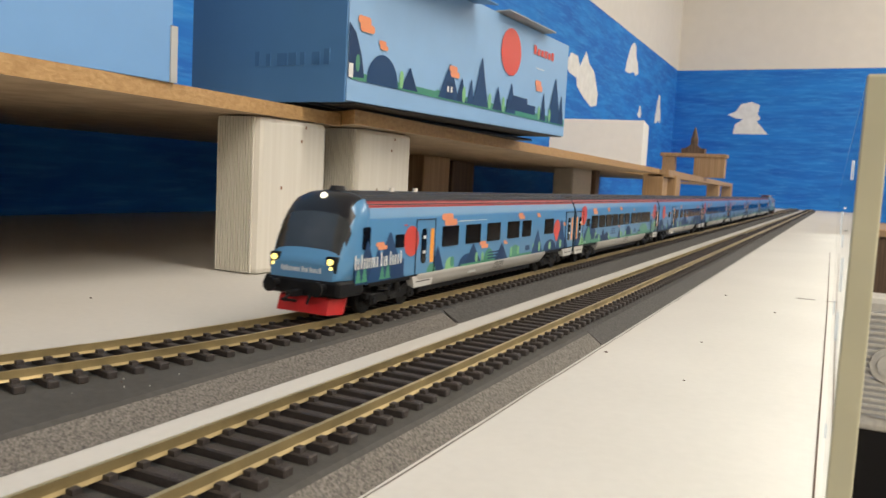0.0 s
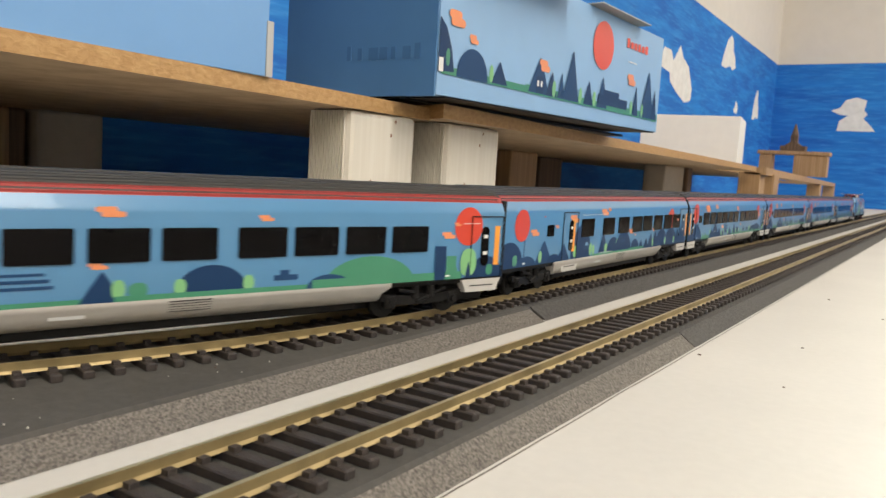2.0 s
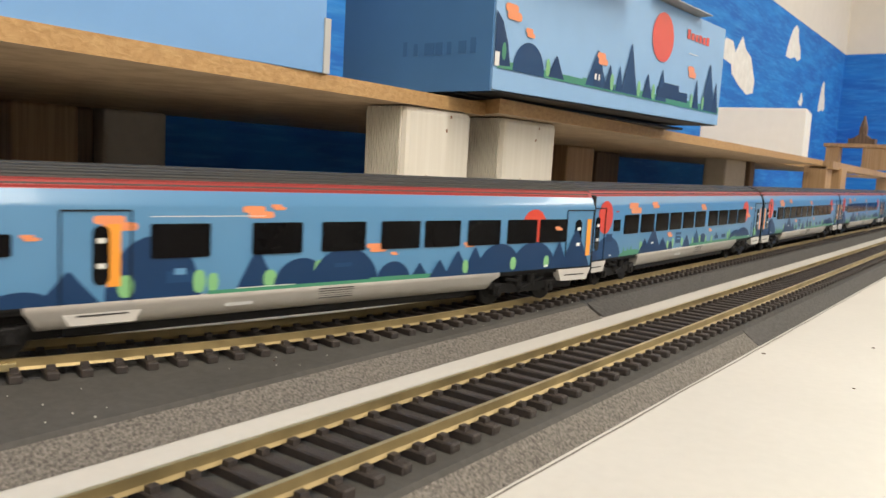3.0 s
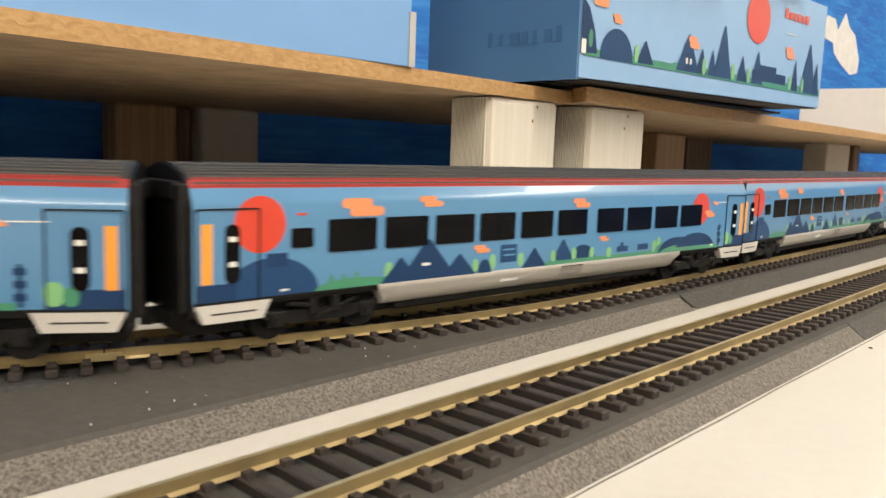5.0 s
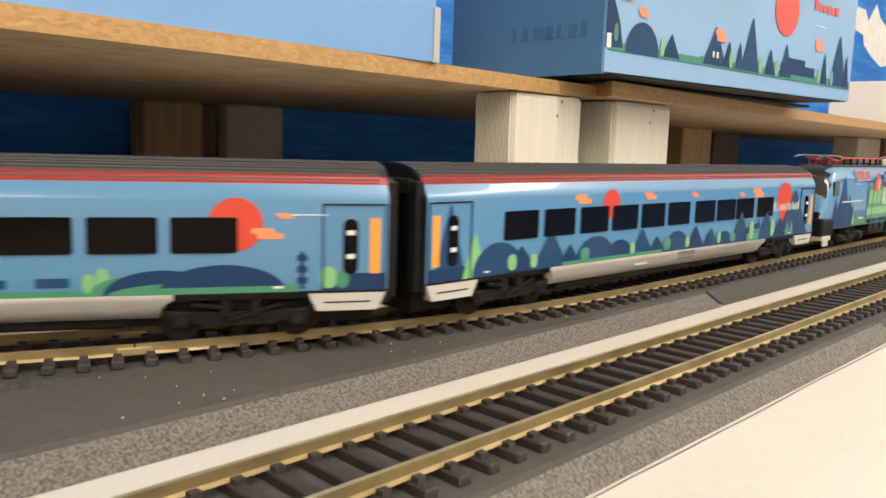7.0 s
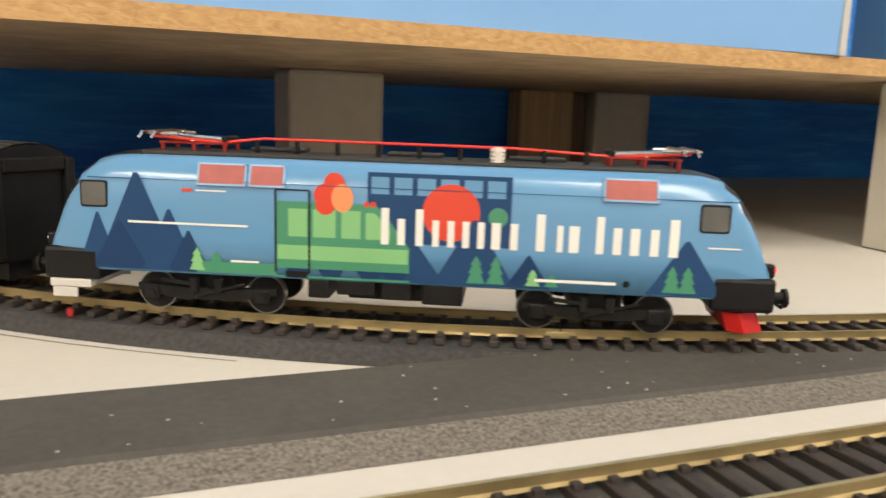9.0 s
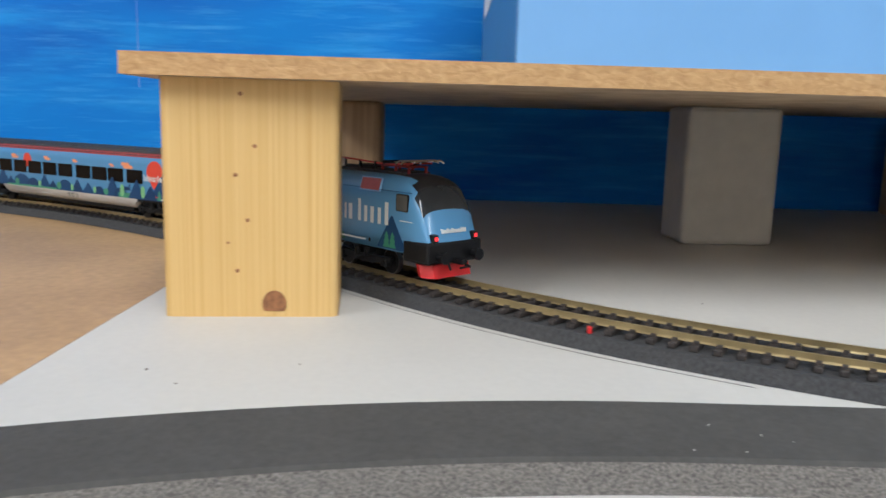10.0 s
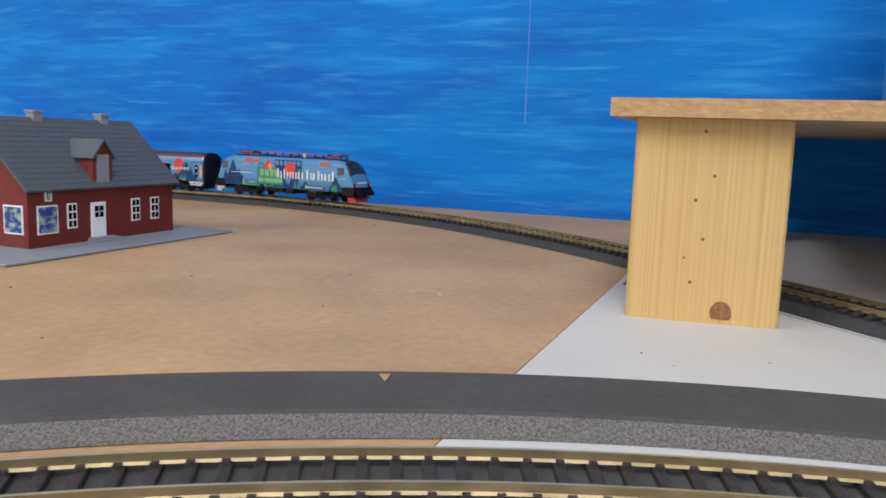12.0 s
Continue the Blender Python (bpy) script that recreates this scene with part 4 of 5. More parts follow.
def control_car():
    car = empty("control_car", "blue driving trailer with black cab front and lit headlamps", "train coach")
    coach_frame(car, COACH, 0.0155)
    y1 = COACH / 2 + 0.0018
    st = [(y1 - 0.0185, HALF_W, 0.0135, 0.0447), (y1 - 0.0165, HALF_W, 0.0135, 0.0446), (y1 - 0.0135, 0.0155, 0.0130, 0.0438), (y1 - 0.0105, 0.0154, 0.0125, 0.0415),
          (y1 - 0.0076, 0.0152, 0.0125, 0.0374), (y1 - 0.0048, 0.0150, 0.0125, 0.0312), (y1 - 0.0026, 0.0146, 0.0125, 0.0248), (y1 - 0.0010, 0.0140, 0.0125, 0.0222), (y1, 0.0130, 0.0125, 0.0198)]

    def picks(j, i, mi):
        if j <= 2:
            return 2 if i >= 5 else 0
        if j == 3:
            return 2 if i >= 4 else 0
        if j in (4, 5) and i >= 4:
            return 3
        return 2 if j == 4 and i == 3 else 0
    shell("cab", car, st, NOSE_PROF, [COACH_BLUE, ROOF_GREY, CAB_BLACK, WINDSCREEN], "rounded blue cab with black mask and windscreen", picks=picks)
    for s in (-1, 1):
        part("cab_window", plate(y1 - 0.0188, y1 - 0.0138, 0.0245, 0.0325, 0.001, 0.0152, 0.0158, s), WINDOW_BLACK, car)
        bm = bmesh.new()
        add_box(bm, s * 0.0118 - 0.0022, s * 0.0118 + 0.0022, y1 - 0.0042, y1 - 0.0002, 0.0168, 0.0226, bevel=0.0006)
        lamp = part("headlamp", bm, BLACK, car, "dark headlamp unit with lit yellow bulbs")
        bm = bmesh.new()
        add_cyl(bm, (s * 0.0118, y1 - 0.00005, 0.0208), (0, 1, 0), 0.0011, 0.0006, 0, 14)
        add_cyl(bm, (s * 0.0122, y1 - 0.00005, 0.0186), (0, 1, 0), 0.0006, 0.0006, 0, 10)
        part("bulb", bm, HEADLIGHT, lamp, "glowing yellow bulbs")
    bm = bmesh.new()
    add_cyl(bm, (0, y1 - 0.0118, 0.0427), (0, 0.8, 0.6), 0.0012, 0.0012, 0, 12)
    part("top_lamp", bm, HEADLIGHT_WHITE, car, "lit white lamp over the windscreen")
    bm = bmesh.new()
    add_cyl(bm, (0.0, y1 - 0.020, 0.0455), (0, 0, 1), 0.0032, 0.0016, 0, 14, 0.0024)
    part("roof_horn", bm, BLACK, car, "small black roof fitting")
    for y in (0.071, 0.052):
        bm = bmesh.new()
        add_cyl(bm, (-0.004, y1 - y, 0.0452), (0, 0, 1), 0.0011, 0.0020, 0, 10)
        part("roof_cap", bm, CERAMIC, car)
    for a, b, top in WORD_BARS:
        x0, x1 = 0.0085 - 0.017 * a, 0.0085 - 0.017 * b
        part("front_mark", boxes((min(x0, x1), max(x0, x1), y1 - 0.0008, y1 + 0.0001, 0.0165, 0.0165 + (0.0020 if top else 0.0015))), TRAIN_CREAM, car)
    front_gear(car, y1, 1, True, False)
    for side in (-1, 1):
        e = 1
        for u, w in ((55, 15.4), (31.5, 15.6), (7.7, 15.6), (-18, 15.6), (-38.6, 12.6), (-73.8, 14.6)):
            part("window", plate(*sorted((e * u * 0.001, e * (u - w) * 0.001)), 0.0223, 0.0309, side=side), WINDOW_BLACK, car)
        part("window", plate(*sorted((e * 0.0940, e * 0.0878)), 0.0240, 0.0290, side=side), WINDOW_BLACK, car)
        door(car, e * 0.0700, side, (e * 0.0800, e * 0.0610), e * 0.0714)
        door(car, -e * 0.1200, side, (-e * 0.1283, -e * 0.1085), -e * 0.1190)
    art = Art(HALF_W)
    art.rect(-0.1285, 0.1130, 0.0118, 0.0125, BOGIE_BLACK)
    draw(art, [
        ("peak", "S", 98, 30, 24), ("rect", "N", 121.5, 87, 12.4, 19.6), ("peak", "N", 113.4, 27.4, 15), ("peak", "S", 106, 24, 15), ("tree", "G", 119, 5, 4), ("tree", "G", 115, 5.4, 4), ("tree", "G", 103, 5, 4), ("tree", "G", 99, 5.4, 4), ("cloud", "O", 104, 25.2, 8),
        ("sun", "R", 81.6, 26, 6), ("word", "W", 121.4, 88.2, 17.8, 22.9), ("peak", "N", 58.6, 22.7, 12), ("hill", "G", 64, 16, 8), ("hill", "L", 47, 17.4, 9), ("bush", "G", 44.6, 4.6, 4), ("hill", "S", 29, 17.8, 18), ("peak", "N", 23, 21.8, 19), ("bush", "L", 19, 4.8, 3), ("bush", "L", 12, 4.6, 3),
        ("hill", "G", 4.6, 18.8, 12), ("rect", "N", 6, -9, 15, 15.7), ("rect", "N", 6, -9, 16.4, 17.1), ("rect", "N", 6, -9, 13.6, 14.3), ("rect", "G", 36, -16, 12.4, 13.4), ("peak", "N", -11, 20.5, 17), ("hill", "G", -29, 18.8, 14), ("bush", "L", -24, 5, 3), ("bush", "L", -34, 5, 3), ("rect", "S", -44.4, -51, 14.8, 17.4),
        ("rect", "G", -30, -74, 12.4, 13.6), ("bush", "L", -57, 5, 4), ("peak", "S", -62.5, 25.2, 18), ("bush", "L", -66, 5.4, 3.4), ("hill", "N", -84, 19, 22), ("bush", "L", -84, 4.6, 4), ("drop", "R", -95.4, 24.2, 5.8, 17), ("peak", "S", -104, 29.6, 19), ("bush", "L", -103, 5, 4), ("peak", "N", -113, 20, 10), ("cloud", "O", -109.6, 27, 6),
        ("cloud", "O", 48.6, 33.4, 15), ("cloud", "O", 11, 20.8, 10), ("cloud", "O", -36.6, 33.2, 9.5), ("cloud", "O", -63, 33.2, 6.5), ("cloud", "O", -15.6, 20.6, 5.4), ("rect", "A", 65.8, 62.6, 16.4, 30.4), ("rect", "A", -124, -126.6, 16.6, 30.8), ("rect", "W", 40, 9, 32.5, 32.8), ("rect", "R", 87.6, 85.2, 32, 32.6)])
    art.lay(car)
    return car


LOCO = 0.1990


def pantograph(parent, y, d):
    """A folded pantograph round y whose bow lies towards d."""
    def rod(name, a, b, r, mat, thing, n=6):
        bm = bmesh.new()
        add_rod(bm, a, b, r, 0, n)
        return part(name, bm, mat, thing)
    bm = bmesh.new()
    for s in (-1, 1):
        add_rod(bm, (s * 0.005, y - 0.010, 0.0472), (s * 0.005, y + 0.010, 0.0472), 0.00042)
    for k in (-0.009, 0.0, 0.009):
        add_rod(bm, (-0.0055, y + k, 0.0472), (0.0055, y + k, 0.0472), 0.00042)
    p = part("pantograph", bm, PANTO_RED, parent, "folded pantograph with dark red base frame")
    for k in (-0.009, 0.0, 0.009):
        for s in (-1, 1):
            bm = bmesh.new()
            add_cyl(bm, (s * 0.005, y + k, 0.0455), (0, 0, 1), 0.0007, 0.003, 0, 8)
            part("foot_insulator", bm, PANTO_RED, p)
    for s in (-1, 1):
        rod("lower_arm", (s * 0.0045, y - d * 0.008, 0.0475), (s * 0.0055, y + d * 0.012, 0.0489), 0.0004, WIRE_RED, p)
        rod("guide_rod", (s * 0.005, y, 0.0478), (s * 0.003, y + d * 0.0125, 0.0497), 0.0004, CHROME, p)
        rod("bow_horn", (s * 0.0065, y + d * 0.004, 0.0497), (s * 0.0065, y + d * 0.0145, 0.0497), 0.0004, CHROME, p)
    rod("upper_arm", (0, y - d * 0.009, 0.0480), (0, y + d * 0.011, 0.0491), 0.0007, CHROME, p)
    rod("hinge", (-0.0050, y - d * 0.0088, 0.0485), (0.0050, y - d * 0.0088, 0.0485), 0.0009, BOGIE_BLACK, p, 10)
    rod("spring", (0.0015, y - d * 0.0085, 0.0476), (0.0015, y + d * 0.001, 0.0476), 0.0008, WIRE_RED, p, 8)
    for k in (0.009, 0.0125):
        bow = rod("contact_strip", (-0.0105, y + d * k, 0.0500), (0.0105, y + d * k, 0.0500), 0.0005, CHROME, p)
        for s in (-1, 1):
            rod("strip_end", (s * 0.0105, y + d * k, 0.0500), (s * 0.0125, y + d * k, 0.0488), 0.0004, CHROME, bow)


def locomotive():
    car = empty("electric_locomotive", "rounded blue electric locomotive with printed green train and sun", "locomotive")
    h = LOCO / 2
    z0 = 0.0118
    half = [(0.0, HALF_W, z0, 0.0447), (h - 0.027, HALF_W, z0, 0.0447), (h - 0.0195, HALF_W, z0, 0.0443), (h - 0.0140, 0.0155, z0, 0.0430),
            (h - 0.0102, 0.0154, z0, 0.0402), (h - 0.0074, 0.0152, z0, 0.0362), (h - 0.0050, 0.0149, z0, 0.0308), (h - 0.0030, 0.0146, z0, 0.0250),
            (h - 0.0013, 0.0141, z0, 0.0205), (h, 0.0132, z0, 0.0165)]
    st = [(-y, w, a, b) for y, w, a, b in reversed(half[1:])] + half[1:]
    n = len(half) - 1

    def picks(j, i, mi):
        k = n - 1 - j if j < n - 1 else j - n + 1
        if k <= 2:
            return 1 if i >= 6 else 0
        if k == 3:
            return 1 if i >= 5 else 0
        if k in (4, 5) and i >= 4:
            return 2
        return 0
    shell("body", car, st, NOSE_PROF, [TRAIN_BLUE, CAB_BLACK, WINDSCREEN], "glossy light blue rounded body with dark roof and windscreens", picks=picks)
    for s in (-1, 1):
        for e in (-1, 1):
            ym = 0.0844 if e > 0 else -0.0828
            part("cab_window", plate(ym - 0.0034, ym + 0.0034, 0.0298, 0.0362, 0.0007, 0.0150, 0.01580, s), WINDOW_GREY, car, "grey cab side window in a dark frame")
            part("cab_window_frame", plate(ym - 0.0039, ym + 0.0039, 0.0293, 0.0367, 0.0009, 0.0150, 0.01572, s), BLACK, car)
    # air grilles high on the near and far side
    for s in (-1, 1):
        for y, w in ((0.0483, 0.0114), (0.0358, 0.0077), (-0.0610, 0.0120)):
            bm = bmesh.new()
            for k in range(6):
                add_box(bm, -0.0002, 0.0002, y - w / 2, y + w / 2, -0.0021 + k * 0.00072, -0.0021 + k * 0.00072 + 0.00045)
            add_box(bm, -0.0004, 0.0, y - w / 2 - 0.0005, y + w / 2 + 0.0005, -0.0026, 0.0026)
            g = part("air_grille", bm, GRILLE_RED, car, "dull red louvred air grille")
            rim = boxes(*[(-0.0003, 0.0004, y - w / 2 - 0.0011, y + w / 2 + 0.0011, z, z + 0.0005) for z in (-0.0031, 0.0026)],
                        *[(-0.0003, 0.0004, e, e + 0.0005, -0.0031, 0.0031) for e in (y - w / 2 - 0.0011, y + w / 2 + 0.0006)])
            part("grille_rim", rim, BOX_MID, g, "pale blue rim")
            g.matrix_basis = pose(-0.0150, 0, 0.0395, 0, 16, 0) if s > 0 else pose(0.0150, 0, 0.0395) @ pose(0, 0, 0, 0, -16, 0)
    for e in (-1, 1):
        for s in (-1, 1):
            bm = bmesh.new()
            add_box(bm, s * 0.0115 - 0.0016, s * 0.0115 + 0.0016, min(e * (h - 0.003), e * (h + 0.0006)), max(e * (h - 0.003), e * (h + 0.0006)), 0.0176, 0.0212, bevel=0.0006)
            l = part("lamp_unit", bm, BLACK, car)
            bm = bmesh.new()
            add_cyl(bm, (s * 0.0115, e * (h + 0.0007), 0.0195), (0, 1, 0), 0.0009, 0.0005, 0, 12)
            part("lamp_glass", bm, TAIL_RED if e < 0 else CHROME, l, "lit red tail lamp" if e < 0 else "unlit lamp")
        front_gear(car, e * h, e, e < 0, e > 0, 0.0178)
    for a, b, top in WORD_BARS:
        x0, x1 = 0.0070 - 0.014 * a, 0.0070 - 0.014 * b
        part("front_mark", boxes((min(x0, x1), max(x0, x1), -h + 0.0008, -h + 0.004, 0.0212, 0.0212 + (0.0018 if top else 0.0013))), TRAIN_CREAM, car)
    pantograph(car, 0.060, 1)
    pantograph(car, -0.0655, -1)
    bm = bmesh.new()
    pts = [(-0.0, 0.052, 0.0475), (0.0, 0.040, 0.0490), (0.0, -0.03, 0.0488), (0.0, -0.058, 0.0475)]
    for a, b in zip(pts, pts[1:]):
        add_rod(bm, (-0.004, a[1], a[2]), (-0.004, b[1], b[2]), 0.0004, 0, 8)
    part("roof_line", bm, WIRE_RED, car, "thin bright red roof conductor")
    for k in range(9):
        bm = bmesh.new()
        y = 0.042 - k * 0.0115
        add_cyl(bm, (-0.004, y, 0.0462), (0, 0, 1), 0.0007, 0.0046, 0, 8)
        part("insulator", bm, BLACK, car)
    bm = bmesh.new()
    for k in range(4):
        add_cyl(bm, (-0.006, -0.0258, 0.0450 + k * 0.0011), (0, 0, 1), 0.0021, 0.0008, 0, 14)
    add_cyl(bm, (-0.006, -0.0258, 0.0465), (0, 0, 1), 0.0014, 0.005, 0, 12)
    part("white_insulator", bm, CERAMIC, car, "ribbed white ceramic insulator")
    bm = bmesh.new()
    add_box(bm, -0.0085, 0.0085, -0.074, 0.074, 0.0400, 0.0451, bevel=0.0008)
    for y in (-0.045, -0.01, 0.03):
        add_box(bm, 0.002, 0.009, y, y + 0.016, 0.0452, 0.0462, bevel=0.0003)
    part("roof_deck", bm, ROOF_GREY, car, "dark grey roof deck")
    part("transformer_case", boxes((-0.0120, 0.0120, -0.016, 0.014, 0.0062, 0.0120), bevel=0.0006), BOGIE_BLACK, car)
    for y0, y1_, z in ((0.0185, 0.0245, 0.0066), (0.0060, 0.0165, 0.0078), (-0.0040, 0.0040, 0.0070), (-0.0180, -0.0070, 0.0062)):
        part("equipment_box", boxes((-0.0153, 0.0153, y0, y1_, z, 0.0118), bevel=0.0004), BOGIE_BLACK, car)
    bogie(car, 0.0535, 0.0315, 0.0142, "loco")
    bogie(car, -0.0540, 0.0315, 0.0142, "loco")
    art = Art(HALF_W)
    draw(art, [
        ("peak", "S", 72.3, 39.2, 25), ("peak", "S", 83.6, 28, 12), ("peak", "N", 77.4, 25.8, 17), ("peak", "S", 63.2, 29.5, 16), ("peak", "N", 57.8, 23.8, 12), ("rect", "G", 55.6, 33, 12.4, 15.6),
        ("tree", "L", 55.4, 6.4, 4.4), ("tree", "G", 50, 5.4, 5.4), ("rect", "W", 46, 38, 15.6, 16.2)])
    art.rect(0.0082, -0.0302, 0.0229, 0.0418, TRAIN_NAVY2)
    for k in range(6):
        art.rect(0.0072 - k * 0.0062, 0.0024 - k * 0.0062, 0.0360, 0.0406, TRAIN_BLUE, "printed_pane")
    art.disc(-0.0143, 0.0317, 0.0077, TRAIN_RED)
    art.shape([(0.0, 0.0122), (-0.0240, 0.0122), (-0.0185, 0.0200), (-0.0121, 0.0127), (-0.0040, 0.0250), (0.0, 0.0250)], TRAIN_NAVY2, "printed_peak")
    draw(art, [("peak", "S", -3, 25.6, 20), ("peak", "S", -20.8, 30.1, 22)])
    art.disc(-0.0268, 0.0310, 0.0026, TRAIN_GREEN, name="printed_bush")
    art.shape([(0.0330, 0.0147), (-0.0034, 0.0147), (-0.0034, 0.0215), (0.0030, 0.0300), (0.0060, 0.0331), (0.0330, 0.0331)], TRAIN_GREEN, "printed_train")
    art.rect(0.0328, -0.0030, 0.0172, 0.0212, TRAIN_LIME)
    for a, b in ((0.0298, 0.0246), (0.0230, 0.0168), (0.0152, 0.0100)):
        art.rect(a, b, 0.0236, 0.0312, TRAIN_LIME, "printed_pane")
    art.shape([(0.0086, 0.0236), (0.0020, 0.0236), (0.0020, 0.0266), (0.0062, 0.0308), (0.0086, 0.0308)], TRAIN_LIME, "printed_pane")
    for y in (0.0270, 0.0180, 0.0075, 0.0005):
        art.shape([(y - 0.0035, 0.0148), (y + 0.0035, 0.0148), (y + 0.0022, 0.0126), (y - 0.0022, 0.0126)], TRAIN_NAVY, "printed_wheel")
    art.rect(0.0330, -0.0036, 0.0122, 0.0128, TRAIN_GREEN)
    for y, z, r in ((0.0172, 0.0385, 0.0028), (0.0198, 0.0352, 0.0030), (0.0196, 0.0325, 0.0027)):
        art.disc(y, z, r, TRAIN_RED, name="printed_curl")
    art.disc(0.0150, 0.0345, 0.0030, TRAIN_ORANGE, 0.0038, name="printed_disc")
    for y in (0.0084, 0.0066):
        art.disc(y, 0.0331, 0.0008, TRAIN_RED, name="printed_dot")
    draw(art, [
        ("peak", "N", -35.4, 21.2, 12), ("tree", "G", -21.4, 7.6, 5), ("tree", "G", -26.7, 7.6, 5), ("tree", "L", -36.6, 4.6, 4), ("tree", "G", -41.6, 3.4, 4), ("peak", "S", -76.4, 26.9, 20), ("tree", "G", -73, 7.2, 4.8), ("tree", "G", -77, 7.2, 4.8),
        ("word", "W", 4.4, -76, 22.5, 32.4), ("rect", "W", 74.8, 41, 25.4, 26), ("rect", "W", -37.2, -58.6, 14.3, 15.1), ("rect", "W", -81.6, -90, 25.2, 25.6), ("rect", "R", 59.4, 56.4, 34.6, 35.4), ("rect", "W", 55.6, 47, 34.8, 35.2)])
    art.disc(-0.0612, 0.0147, 0.0009, BLACK, name="printed_dot")
    for y in (0.0333, 0.0240):
        art.rect(y - 0.0003, y + 0.0003, 0.0135, 0.0360, BOGIE_BLACK, "door_gap")
    art.rect(0.0333, 0.0240, 0.0360, 0.0364, BOGIE_BLACK, "door_gap")
    art.rect(0.0305, 0.0245, 0.0122, 0.0140, BLACK, "foot_recess")
    art.rect(0.0860, 0.0700, 0.0374, 0.0377, TRAIN_NAVY2, "body_seam")
    art.rect(-0.0700, -0.0890, 0.0374, 0.0377, TRAIN_NAVY2, "body_seam")
    art.rect(0.0700, -0.0700, 0.0375, 0.0377, TRAIN_NAVY2, "body_seam")
    art.lay(car)
    return car


# ---- boxes and clutter on the shelf ----
box = empty("cardboard_box", "tall light blue cardboard box standing on the shelf", "box", m=pose(-0.184, -0.04, 0.0985))
part("carton", boxes((-0.30, 0, 0, 0.3485, 0, 0.26), bevel=0.0004), BOX_LIGHT, box, "light blue printed card")
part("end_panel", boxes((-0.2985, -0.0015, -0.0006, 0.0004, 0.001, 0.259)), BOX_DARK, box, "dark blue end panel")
part("label", boxes((-0.272, -0.170, -0.0010, -0.0002, 0.050, 0.14)), BOX_WHITE, box, "white paper label")
part("flap_edge", boxes((-0.012, 0.0008, 0.3470, 0.3510, 0.0, 0.026)), CARD_INSIDE, box, "grey card edge")

gift = empty("train_set_box", "long blue box printed with mountains and a red sun", "box", m=pose(-0.160, 0.417, 0.1006, 0, 0, -3.4))
bm = bmesh.new()
add_prism(bm, [(0.0010, 0.0020), (0.341, 0.0052), (0.341, 0.0900), (0.0010, 0.0905)], -0.126, 0.0)
part("carton", bm, BOX_MID, gift, "mid blue printed card")
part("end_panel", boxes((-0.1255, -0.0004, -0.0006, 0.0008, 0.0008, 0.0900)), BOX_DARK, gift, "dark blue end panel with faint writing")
part("inner_tray", boxes((-0.122, -0.030, 0.004, 0.336, 0.0, 0.0019)), BOGIE_BLACK, gift, "black inner tray")
# black sheet puts the shadow below the overhanging carton into colour
bm = bmesh.new()
add_prism(bm, [(0.012, 0.0012), (0.339, 0.0044), (0.339, 0.0051), (0.012, 0.0019)], -0.1245, -0.0012)
part("underside", bm, BOGIE_BLACK, gift, "underside blackened for the shadow there")
bm = bmesh.new()
add_prism(bm, [(-0.026, 0.0905), (0.010, 0.0912), (0.010, 0.0920), (-0.026, 0.0915)], 0.190, 0.285, axis="y")
part("flap", bm, CARD_INSIDE, gift, "open grey card flap")
bm = bmesh.new()
add_prism(bm, [(-0.020, 0.0910), (0.020, 0.0858), (0.020, 0.0868), (-0.020, 0.0922)], 0.02, 0.150, axis="y")
part("flap", bm, BOX_DARK, gift, "folded dark card flap")
for k, (w, up) in enumerate(((4, 9), (4, 7.5), (9, 7.5), (7, 7.5), (4, 7.5), (7, 7.5), (5, 9))):
    x = -0.070 + k * 0.0090
    part("embossed_bar", boxes((x, x + w * 0.00085, -0.0010, -0.0005, 0.0225, 0.0225 + up * 0.001)), BOX_EMBOSS, gift)
art = Art(0.0)


def gy(v):
    """Places along the box's front, drawn as seen from -x and then turned round."""
    return -v


base = 0.0155
for v0, v1, z in ((0.004, 0.12, 0.0035), (0.10, 0.24, 0.0045), (0.23, 0.338, 0.005)):
    art.shape([(gy(v0), base - 0.001), (gy(v1), base - 0.001), (gy(v1), base + z), (gy(v0), base + z)], TRAIN_GREEN, "printed_meadow")
art.shape([(gy(0.001), base), (gy(0.0168), base + 0.001), (gy(0.0135), base + 0.014), (gy(0.0075), base + 0.026), (gy(0.001), base + 0.031)], TRAIN_NAVY, "printed_hill")
art.bush(gy(0.0100), base + 0.004, 0.010, 0.004, TRAIN_GREEN)
art.rect(gy(0.0015), gy(0.0058), base, base + 0.008, TRAIN_CREAM, "printed_house")
art.hill(gy(0.0362), base - 0.001, base + 0.0175, 0.034, TRAIN_NAVY2)
art.peak(gy(0.0668), base, base + 0.014, 0.020, TRAIN_NAVY)
art.bush(gy(0.0572), base, 0.011, 0.0046, TRAIN_LIME)
for v, top, w, m in ((0.1185, 0.0245, 0.030, TRAIN_NAVY2), (0.1365, 0.017, 0.016, TRAIN_NAVY), (0.151, 0.018, 0.012, TRAIN_NAVY2), (0.1664, 0.036, 0.026, TRAIN_NAVY2), (0.1956, 0.018, 0.017, TRAIN_NAVY), (0.2200, 0.024, 0.020, TRAIN_NAVY2),
                     (0.2870, 0.024, 0.013, TRAIN_NAVY), (0.3130, 0.040, 0.032, TRAIN_NAVY2), (0.3290, 0.026, 0.014, TRAIN_NAVY)):
    art.peak(gy(v), base, base + top, w, m)
art.rect(gy(0.114), gy(0.1245), base, base + 0.012, TRAIN_NAVY, "printed_house")
